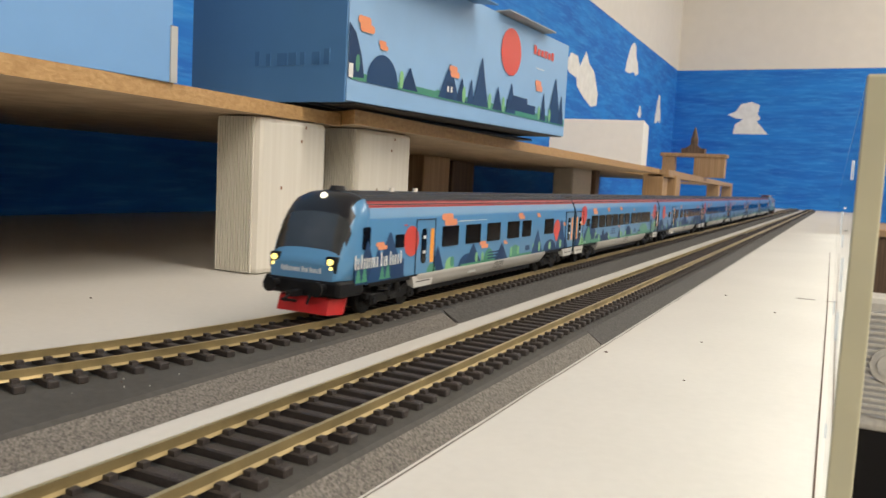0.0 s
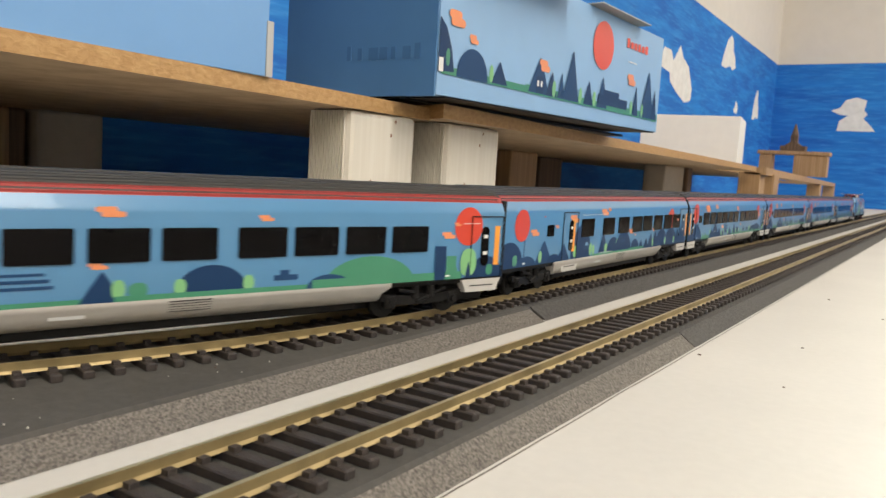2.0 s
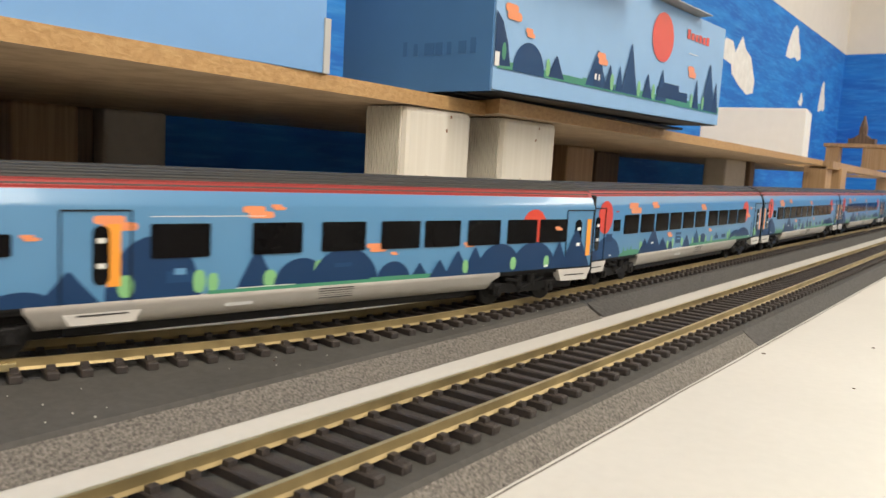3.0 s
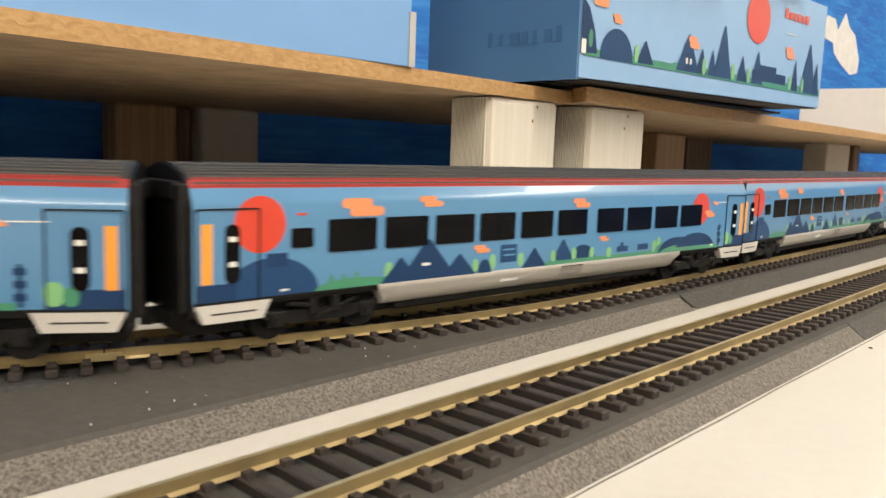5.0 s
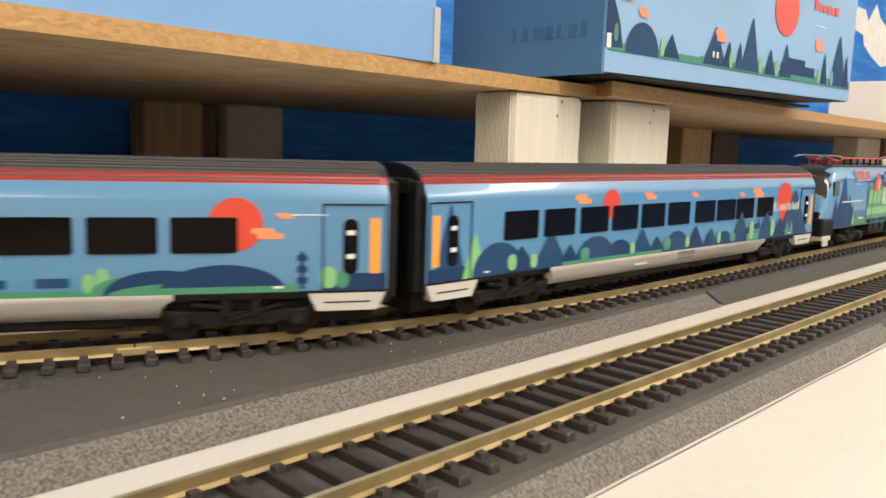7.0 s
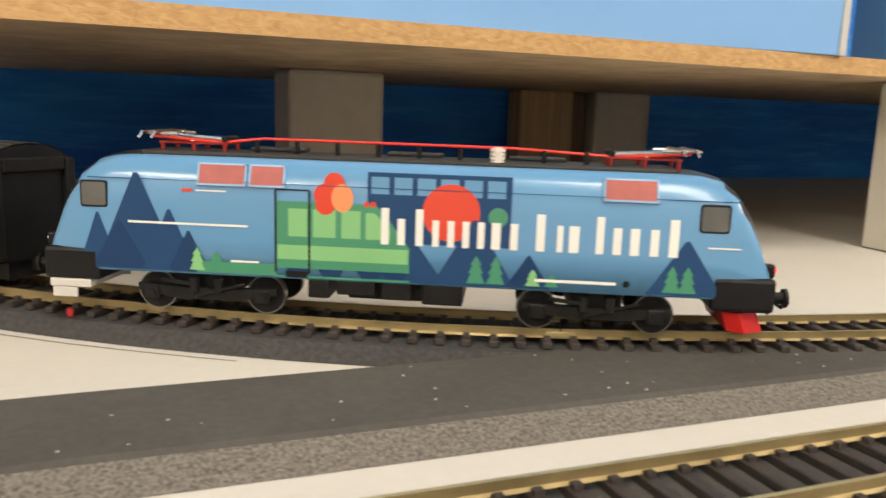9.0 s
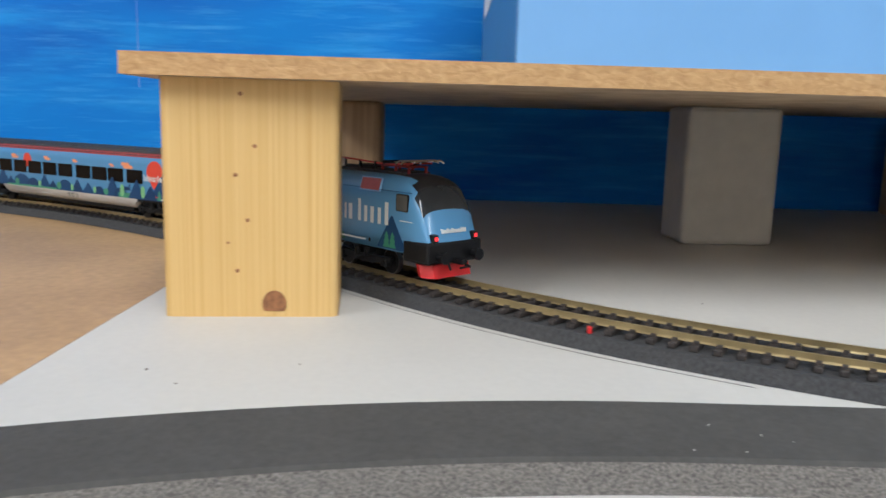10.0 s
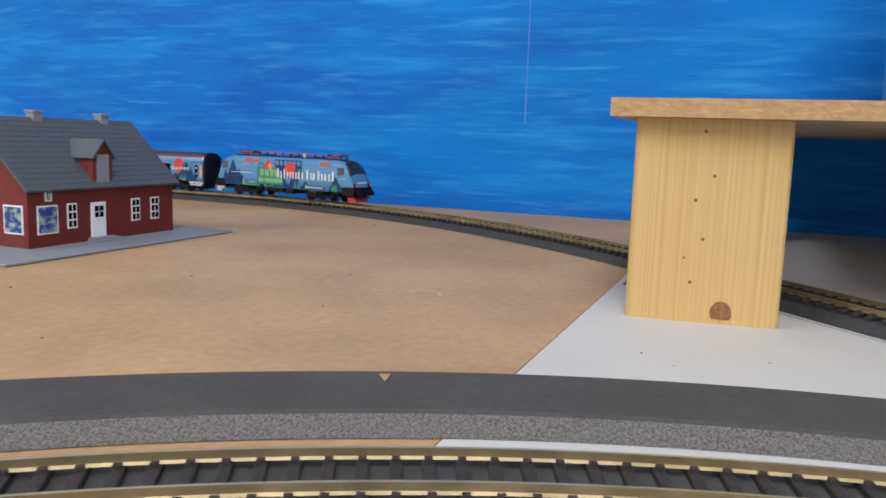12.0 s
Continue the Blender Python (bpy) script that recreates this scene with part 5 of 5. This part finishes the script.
for v in (0.1155, 0.1205):
    art.rect(gy(v), gy(v + 0.0024), base + 0.005, base + 0.009, TRAIN_CREAM, "printed_pane")
art.disc(gy(0.2160), 0.0640, 0.0188, TRAIN_RED)
art.rect(gy(0.2122), gy(0.2695), base + 0.003, base + 0.0105, TRAIN_NAVY, "printed_train")
art.rect(gy(0.222), gy(0.252), base + 0.0105, base + 0.0150, TRAIN_NAVY, "printed_train")
for v, z, w in ((0.0175, 0.0475, 0.017), (0.0358, 0.0385, 0.010), (0.1248, 0.0350, 0.015), (0.2750, 0.0440, 0.017)):
    art.cloud(gy(v), z, w, w * 0.55, TRAIN_ORANGE)
for v in (0.1400, 0.1817, 0.2060, 0.2780, 0.3020):
    art.bush(gy(v), base, 0.0115, 0.0052, TRAIN_LIME)
for k, up in enumerate((0.0075, 0.0055, 0.0055, 0.0062, 0.0055, 0.0068)):
    v = 0.2600 + k * 0.0078
    art.rect(gy(v), gy(v + 0.0058), 0.0700, 0.0700 + up, TRAIN_RED, "word_mark_bar")
art.rect(gy(0.266), gy(0.284), 0.0585, 0.0592, TRAIN_CREAM)
art.lay(gift, pose(0.0005, 0, 0, 0, 0, 180))

white_box = empty("white_box", "plain white cardboard box lying on the far end of the shelf", "box", m=pose(-0.307, 1.45, 0.1005, 0, 0, 8))
part("carton", boxes((-0.085, 0.085, 0, 0.12, 0, 0.080), bevel=0.001), BOX_WHITE, white_box)
part("top_flap", boxes((-0.0845, 0.0845, 0.001, 0.119, 0.0798, 0.0812)), BOX_WHITE, white_box)

rack = empty("wooden_rack", "low open rack of raw wooden battens beyond the shelf", "rack")
for x, y, h in ((-0.235, 1.63, 0.105), (-0.225, 1.72, 0.104), (-0.30, 2.95, 0.1), (-0.335, 3.62, 0.1), (-0.62, 3.62, 0.1)):
    part("batten", boxes((x - 0.02, x + 0.02, y, y + 0.05, 0, h - 0.014), bevel=0.001), TAN_WOOD, rack)
bm = bmesh.new()
add_prism(bm, [(-0.205, 1.63), (-0.315, 3.67), (-0.345, 3.67), (-0.245, 1.63)], 0.086, 0.1, axis="z")
part("front_rail", bm, TAN_WOOD, rack)
part("cross_rail", boxes((-0.64, -0.345, 3.63, 3.66, 0.088, 0.0995), bevel=0.001), TAN_WOOD, rack)
for x in (-0.355, -0.215):
    part("upright", boxes((x - 0.014 - 0.05 * (x > -0.3), x + 0.02, 2.38, 2.42, 0.1006, 0.158), bevel=0.001), TAN_WOOD, rack)
part("upper_rail", boxes((-0.375, -0.19, 2.375, 2.425, 0.158, 0.168), bevel=0.001), TAN_WOOD, rack)
bm = bmesh.new()
add_box(bm, -0.032, 0.032, -0.02, 0.02, 0, 0.014)
add_prism(bm, [(-0.022, 0.014), (0.022, 0.014), (0.0, 0.03)], -0.02, 0.02, axis="y")
add_box(bm, -0.009, 0.009, -0.009, 0.009, 0.014, 0.045)
add_cyl(bm, (0, 0, 0.06), (0, 0, 1), 0.010, 0.03, 0, 8, 0.002)
t = solid("model_chapel", bm, DARK_WOOD, "small dark model chapel on the wooden rack", "model building")
t.matrix_basis = pose(-0.285, 2.40, 0.168)


# ---- clouds painted on the walls ----
def wall_cloud(name, pts, m):
    bm = bmesh.new()
    vs = [bm.verts.new((u, 0, v)) for u, v in pts]
    r = bmesh.ops.extrude_face_region(bm, geom=[bm.faces.new(vs)])
    for v in [g for g in r["geom"] if isinstance(g, bmesh.types.BMVert)]:
        v.co.y += 0.0015
    bmesh.ops.recalc_face_normals(bm, faces=bm.faces)
    ob = solid(name, bm, CLOUD_WHITE, "white cloud painted on the blue wall", "painted cloud")
    ob.matrix_basis = m


SAIL = [(-0.5, 0.1), (-0.38, 0.33), (-0.2, 0.33), (-0.12, 0.17), (0.04, 0.5), (0.15, 0.3), (0.32, 0.2), (0.48, -0.2), (0.46, -0.43), (0.28, -0.5), (0.02, -0.37), (-0.17, -0.22), (-0.2, -0.07), (-0.42, -0.03)]
CAP = [(-0.5, -0.5), (-0.42, -0.2), (-0.2, 0.3), (0.02, 0.5), (0.2, 0.42), (0.26, 0.1), (0.42, -0.05), (0.5, -0.35), (0.3, -0.46), (0.1, -0.38), (-0.2, -0.5)]
HEAP = [(-0.34, -0.5), (-0.30, -0.2), (-0.12, -0.04), (-0.3, -0.02), (-0.5, 0.1), (-0.3, 0.2), (-0.2, 0.42), (0.05, 0.5), (0.26, 0.4), (0.22, 0.12), (0.3, 0.0), (0.22, -0.12), (0.36, -0.3), (0.5, -0.5)]
WISP = [(-0.5, -0.3), (-0.2, 0.0), (0.0, 0.5), (0.25, 0.35), (0.5, -0.1), (0.3, -0.5), (-0.2, -0.45)]
for y, z, w, h, kind in ((2.465, 0.40, 0.36, 0.165, SAIL), (3.085, 0.555, 0.21, 0.125, CAP), (3.615, 0.415, 0.12, 0.13, CAP), (3.255, 0.37, 0.07, 0.05, WISP), (3.375, 0.287, 0.10, 0.095, WISP), (-1.0, 0.35, 0.25, 0.06, WISP), (-0.8, 0.36, 0.3, 0.06, HEAP)):
    wall_cloud("painted_cloud", [(u * w, v * h) for u, v in kind], pose(-0.6495, y, z, 0, 0, 90))
wall_cloud("painted_cloud", [(-u * 0.185, v * 0.15) for u, v in HEAP], pose(-0.31, 3.9995, 0.415, 0, 0, 180))
wall_cloud("painted_cloud", [(u * 0.2, v * 0.10) for u, v in HEAP], pose(0.55, 3.9995, 0.27, 0, 0, 180))

# ---- acrylic guard, fan ----
guard = empty("acrylic_guard", "clear scratched acrylic sheet with painted reflections standing along the table's edge", "guard panel")
ob = part("sheet", boxes((0.1012, 0.1042, 0.1625, 1.5, -0.03, 0.0780)), PLEXI, guard)
ob.visible_shadow = False
part("cut_edge", boxes((0.1010, 0.1044, 0.1600, 0.1625, -0.03, 0.0780), bevel=0.0003), PLEXI_EDGE, guard, "yellowish cut edge of the sheet")


part("top_edge", boxes((0.1012, 0.1042, 0.1625, 1.5, 0.0781, 0.0784)), SCRATCH_GLINT, guard, "pale cut top edge")
rnd = random.Random(77)
# pale slivers: scratches, and streaks of reflection laid on as colour
for k in range(10):
    y, z, l, a = rnd.uniform(0.22, 0.40), rnd.uniform(-0.005, 0.070), rnd.uniform(0.004, 0.016), rnd.uniform(-20, 60)
    ob = part("scratch_glint", boxes((0.1009, 0.10115, -l / 2, l / 2, -0.00006, 0.00006)), SCRATCH_GLINT, guard)
    ob.matrix_basis = pose(0, y, z, a)


# ---- fan and side table beyond the guard ----
fan = empty("box_fan", "beige box fan with round louvred grille on the floor stand", "fan", m=pose(0.27, 2.55, -0.55))
part("housing", boxes((-0.2, 0.2, 0.0, 0.12, -0.05, 0.34), bevel=0.02), FAN_WHITE, fan)
bm = bmesh.new()
add_cyl(bm, (0, -0.004, 0.15), (0, 1, 0), 0.155, 0.01, 0, 40)
part("grille_back", bm, CARD_INSIDE, fan)
for k in range(17):
    z = -0.14 + k * 0.0175
    w = math.sqrt(max(0.0, 0.155 ** 2 - z * z))
    if w > 0.02:
        part("louvre", boxes((-w, w, -0.014, -0.006, 0.15 + z - 0.004, 0.15 + z + 0.004), bevel=0.001), FAN_WHITE, fan)
bm = bmesh.new()
add_cyl(bm, (0, -0.014, 0.15), (0, 1, 0), 0.05, 0.014, 0, 32)
add_cyl(bm, (0, -0.022, 0.15), (0, 1, 0), 0.032, 0.012, 0, 32)
part("hub", bm, FAN_WHITE, fan, "round beige hub")
part("stand", boxes((-0.12, 0.12, 0.02, 0.10, -0.35, -0.05), bevel=0.005), BOGIE_BLACK, fan)
side = empty("side_table", "wooden side table in front of the end wall", "table", m=pose(0.12, 3.0, 0))
part("tabletop", boxes((0, 1.2, 0, 0.9, -0.06, -0.035), bevel=0.003), TAN_WOOD, side)
part("front_panel", boxes((0.01, 1.19, 0.02, 0.05, -0.42, -0.06)), DARK_WOOD, side)
for x in (0.03, 1.12):
    part("leg", boxes((x, x + 0.05, 0.05, 0.1, -0.9, -0.06), bevel=0.003), DARK_WOOD, side)


# ---- model house ----
def house_window(hs, x, z0, z1, w, cols, rows, m, shop=False):
    win = part("window", boxes((x - w / 2, x + w / 2, -0.0012, 0.0004, z0, z1)), BOX_WHITE, hs, "white window frame")
    gap = 0.0011
    for a in range(cols):
        for b in range(rows):
            u0 = x - w / 2 + gap + a * (w - gap) / cols
            v0 = z0 + gap + b * (z1 - z0 - gap) / rows
            part("pane", boxes((u0, u0 + (w - gap) / cols - gap, 0.0002, 0.0007, v0, v0 + (z1 - z0 - gap) / rows - gap)), m, win)
    return win


SHOP = two_tone("shop_display", (0.02, 0.06, 0.25), (0.35, 0.45, 0.35), 160, (1, 1, 1.5), 0.45, 0.6, rough=0.2)


def house():
    """Local x runs along the front from its outer corner, y into the view, so the front faces +y."""
    hs = empty("model_house", "dark red model farmhouse with grey slate roof on grey plinth", "model house", m=pose(-0.1649, -0.538, 0.0016, 0, 0, 0))
    w, d, e, r = 0.128, 0.086, 0.0400, 0.0815
    base = solid("house_plinth", boxes((-0.318, -0.118, -0.66, -0.500, 0, 0.0016), bevel=0.0006), STONE_GREY, "flat grey plinth under the red model house", "plinth")
    bm = bmesh.new()
    add_prism(bm, [(0, 0), (-d, 0), (-d, e), (-d / 2, r - 0.002), (0, e)], -w, 0.0)
    part("wall", bm, HOUSE_RED, hs, "dark red plank wall")
    for k in range(12):
        part("plank_joint", boxes((-w + 0.0002, -0.0002, -0.0003, 0.00018, 0.003 + k * 0.0031, 0.0033 + k * 0.0031)), HOUSE_RED, hs)
    slope = math.atan2(r - e, d / 2)
    length = math.hypot(r - e, d / 2) + 0.006
    for sgn in (1, -1):
        bm = boxes((-w - 0.004, 0.004, 0, length, -0.0008, 0.0006), bevel=0.0003)
        rf = part("roof", bm, SLATE, hs, "grey slate roof slope")
        rf.matrix_basis = pose(0, -d / 2, r, -math.degrees(slope), 0, 0) if sgn > 0 else pose(-w, -d / 2, r, -math.degrees(slope), 0, 180)
        for k in range(14):
            part("slate_course", boxes((-w - 0.004, 0.004, k * length / 14, (k + 1) * length / 14 - 0.0003, 0.0005, 0.0010)), SLATE, rf)
    # half dormer with a loft door
    bm = bmesh.new()
    add_prism(bm, [(-0.0685, 0.036), (-0.0515, 0.036), (-0.0515, 0.056), (-0.060, 0.0665), (-0.0685, 0.056)], -0.040, 0.0008, axis="y")
    dm = part("dormer", bm, HOUSE_RED, hs, "red dormer gable")
    for sg in (1, -1):
        rf = part("dormer_roof", boxes((0, 0.0165, -0.042, 0.0032, -0.0005, 0.0007)), SLATE, dm)
        rf.matrix_basis = pose(-0.060, 0, 0.0685, 0, 51, 0) if sg > 0 else pose(-0.060, 0, 0.0685, 0, 129, 0)
    part("loft_door", boxes((-0.0650, -0.0545, 0.0006, 0.0016, 0.036, 0.0585)), STONE_GREY, dm, "grey loft door")
    for x in (-0.044, -0.103):
        ch = part("chimney", boxes((x - 0.0036, x + 0.0036, -d / 2 - 0.0036, -d / 2 + 0.0036, r - 0.006, r + 0.0052), bevel=0.0003), STONE_GREY, hs)
        part("chimney_cap", boxes((x - 0.0043, x + 0.0043, -d / 2 - 0.0043, -d / 2 + 0.0043, r + 0.0036, r + 0.0056), bevel=0.0003), STONE_GREY, ch)
    house_window(hs, -0.0145, 0.0080, 0.0265, 0.0160, 1, 1, SHOP)
    house_window(hs, -0.0337, 0.0100, 0.0268, 0.0080, 2, 3, WINDOW_BLACK)
    house_window(hs, -0.0905, 0.0105, 0.0270, 0.0085, 2, 3, WINDOW_BLACK)
    house_window(hs, -0.1098, 0.0105, 0.0270, 0.0088, 2, 3, WINDOW_BLACK)
    dr = part("door", boxes((-0.0620, -0.0492, -0.0005, 0.0010, 0.002, 0.0262), bevel=0.0003), BOX_WHITE, hs, "white panelled door")
    for k in range(2):
        for q in range(2):
            part("pane", boxes((-0.0595 + k * 0.0042, -0.0562 + k * 0.0042, 0.0008, 0.0013, 0.0160 + q * 0.0042, 0.0195 + q * 0.0042)), WINDOW_BLACK, dr)
    part("step", boxes((-0.072, -0.046, 0.0, 0.010, 0, 0.0012), (-0.0665, -0.047, 0.0, 0.0065, 0.0012, 0.0026), bevel=0.0002), STONE_GREY, hs)
    sign = part("sign", boxes((-0.0178, -0.0126, 0.0, 0.0008, 0.0290, 0.0360)), BOX_WHITE, hs, "small sign with the letter E")
    part("letter", boxes((-0.0146, -0.0140, 0.0007, 0.0011, 0.0303, 0.0347), (-0.0166, -0.0146, 0.0007, 0.0011, 0.0303, 0.0310),
                         (-0.0163, -0.0146, 0.0007, 0.0011, 0.0322, 0.0328), (-0.0166, -0.0146, 0.0007, 0.0011, 0.0340, 0.0347)), BLACK, sign)
    g = house_window(hs, 0, 0.0085, 0.0268, 0.0165, 1, 1, SHOP)
    g.matrix_basis = pose(0.0002, -0.012, 0, 0, 0, -90)
    for o in (-0.0005, -w + 0.0005):
        part("corner_board", boxes((o - 0.0012, o + 0.0012, -0.0004, 0.0007, 0.0, e)), HOUSE_RED, hs)
    return hs


house()

# ---- marks and small things on the boards ----
SCRIBE = material("pencil_graphite", (0.16, 0.14, 0.12), 0.7)
DEBRIS = material("dark_crumb", (0.10, 0.06, 0.04), 0.8)


def pencil(line, s0, s1, off):
    bm = bmesh.new()
    fr = frames_on(line, s0, s1, 0.012, 0.0)
    fr = [((p[0] + q[0] * (off + random.uniform(-0.0002, 0.0002)), p[1] + q[1] * off, 0.00012), q) for p, q in fr]
    sweep(bm, fr, [(-0.00016, 0), (0.00016, 0), (0.00016, 0.00008), (-0.00016, 0.00008)])
    solid("pencil_line", bm, SCRIBE, "thin grey pencil line beside the track bed", "pencil line")


pencil(near_line, -1.2, -0.05, 0.0245)
pencil(lambda s: near_line(s, 0.0635), -0.9, -0.06, 0.0255)
pencil(train_line, 0.26, 0.52, 0.0242)
bm = bmesh.new()
add_prism(bm, [(0.0995, 0.20), (0.0999, 0.20), (0.0993, 0.5), (0.0968, 1.0), (0.0962, 1.0), (0.0988, 0.5)], 0.00005, 0.0002, axis="z")
solid("board_crack", bm, DEBRIS, "thin brown crack along the white board's edge", "crack")
CRUMBS = [(0.028, 0.315, 0.0012), (0.055, 0.36, 0.0009), (0.02, 0.40, 0.001), (0.075, 0.47, 0.001), (-0.16, 0.35, 0.0010), (-0.19, 0.27, 0.0012), (-0.11, -0.155, 0.0010), (-0.098, -0.142, 0.0008),
          (-0.119, -0.110, 0.0008), (-0.065, 0.166, 0.0009), (-0.058, 0.172, 0.0006), (-0.22, 0.05, 0.001), (-0.30, -0.13, 0.0012), (-0.437, -0.436, 0.0016), (-0.20, -0.33, 0.0012),
          (-0.12, -0.30, 0.001), (-0.31, -0.35, 0.0014), (-0.15, -0.40, 0.0013), (-0.02, -0.36, 0.001), (-0.08, -0.45, 0.0012), (0.06, 0.29, 0.0008), (0.045, 0.52, 0.0012)]
for x, y, r in CRUMBS:
    bm = bmesh.new()
    bmesh.ops.create_icosphere(bm, subdivisions=1, radius=r * 0.5, matrix=Matrix.Translation((x, y, (0.0052 if abs(x + 0.0635) < 0.015 and y > 0 else 0.0) + r * 0.18)) @ Matrix.Diagonal((1.4, 0.8, 0.5, 1)))
    solid("crumb", bm, DEBRIS, "tiny dark crumb lying on the board", "crumb", group="crumbs on the boards")
for y in (0.543,):
    for x in (0.082, 0.098):
        solid("pencil_mark", boxes((x, x + 0.010, y, y + 0.002, 0.00005, 0.0002)), SCRIBE, "short dark pencil mark on the white board", "pencil mark")
SCUFF = material("pale_scuff", (0.60, 0.42, 0.24), 0.65, vary=0.15, scale=300)
bm = bmesh.new()
arc = [radians(20 + 15 * k) for k in range(15)]
for a, b in zip(arc, arc[1:]):
    bm.faces.new([bm.verts.new((r * 0.9 * math.cos(t), r * 0.75 * math.sin(t), 0.00003)) for r, t in ((0.0085, a), (0.0105, a), (0.0105, b), (0.0085, b))])
bmesh.ops.remove_doubles(bm, verts=bm.verts, dist=1e-6)
ring = solid("scuff_mark", bm, SCUFF, "pale ring-shaped scuff on the brown board", "scuff")
ring.matrix_basis = pose(-0.174, -0.272, 0, 0, 0, 60)
solid("screw_head", boxes((-0.268, -0.256, -0.186, -0.180, 0.0, 0.0005), bevel=0.0001), DARK_WOOD, "flat dark screw head in the white board", "screw")
bm = boxes((-0.0007, 0.0007, -0.0007, 0.0007, -0.0022, 0.0008))
flag = solid("red_marker", bm, PLOUGH_RED, "small red marker dot beside the rail", "marker")
flag.matrix_basis = pose(-0.1488, -0.0133, 0.0066)
flag.scale = (1.3, 1.0, 0.8)
SEAM_PAINT = two_tone("seam_paint", (0.03, 0.16, 0.60), (0.20, 0.30, 0.70), 30, (1, 1, 0.4), 0.4, 0.6, rough=0.8)
DUST = material("pale_dust", (0.5, 0.48, 0.44), 0.9)
rnd = random.Random(9)
bm = bmesh.new()
for k in range(45):
    x, y, a = near_line(rnd.uniform(-0.33, 0.04), 0.0635 + rnd.uniform(-0.016, 0.016))
    bmesh.ops.create_cube(bm, size=rnd.uniform(0.00015, 0.0004), matrix=pose(x, y, 0.0052, 0, 0, rnd.uniform(0, 90)))
solid("dust_specks", bm, DUST, "scattered pale dust specks on the foam bed", "dust", "stuff")
# seam in the wall paint and a joint in the empty bed
solid("wall_seam", boxes((-0.6498, -0.6496, -0.3634, -0.3625, 0.1, 0.6)), SEAM_PAINT, "thin pale vertical seam in the painted wall", "seam", "structure")
bm = bmesh.new()
add_prism(bm, [(0.0, 0.0), (0.0075, -0.0018), (0.0075, 0.0018)], 0.0051, 0.0053, axis="z")
nick = solid("bed_nick", bm, BROWN_BOARD, "small brown notch in the foam bed's edge", "notch")
nick.matrix_basis = pose(-0.0185, -0.2180, 0, 0, 0, 207)

# ---- driving ----
DRIVE = [(0.0, -0.2215), (0.5, -0.1040), (1.6, 0.1585), (2.0, 0.2555), (2.5, 0.3677), (3.0, 0.4902), (5.0, 0.9510), (5.5, 1.0727), (6.0, 1.1842), (6.5, 1.3055), (6.7, 1.3515), (8.3, 1.7245), (8.5, 1.7775), (9.0, 1.9075),
         (9.5, 2.0405), (10.0, 2.1755), (10.5, 2.3055), (11.0, 2.4415), (11.5, 2.5665), (12.0, 2.7175)]


def gap_at(t):
    """How far the first coupling has come along the line at t seconds."""
    for (t0, a), (t1, b) in zip(DRIVE, DRIVE[1:]):
        if t <= t1:
            return a + (b - a) * (t - t0) / (t1 - t0)
    return DRIVE[-1][1]


def car_pose(s, half_base):
    """A car whose middle is s along the line, carried by its two bogies."""
    ax, ay, _ = train_line(s + half_base)
    bx, by, _ = train_line(s - half_base)
    a = math.degrees(math.atan2(-(ax - bx), ay - by))
    return pose((ax + bx) / 2, (ay + by) / 2, RAIL_Z, 0, 0, a)


TRAIN = [(control_car(), 0.5 * STEP - 0.0016, 0.092)]
for i, (windows, small, rows, front) in enumerate(((STANDARD, 103, FOREST_PRINT, 0.12), (DINING, 84, DINING_PRINT, 0.0598), (STANDARD, 103, SCHOOL_PRINT, 0.12), (STANDARD, 103, SCHOOL_PRINT, 0.12), (STANDARD, 103, SCHOOL_PRINT, 0.12), (BAGGAGE, 0, LAST_PRINT, 0.12))):
    TRAIN.append((coach(windows, small, rows, front), -(i + 0.5) * STEP, 0.092))
TRAIN.append((locomotive(), -6 * STEP - 0.115, 0.0537))


def motions():
    times = [i * 0.25 for i in range(49)]
    for car, back, half in TRAIN:
        walk(car, [(t, car_pose(gap_at(t) + back, half)) for t in times])


motions()
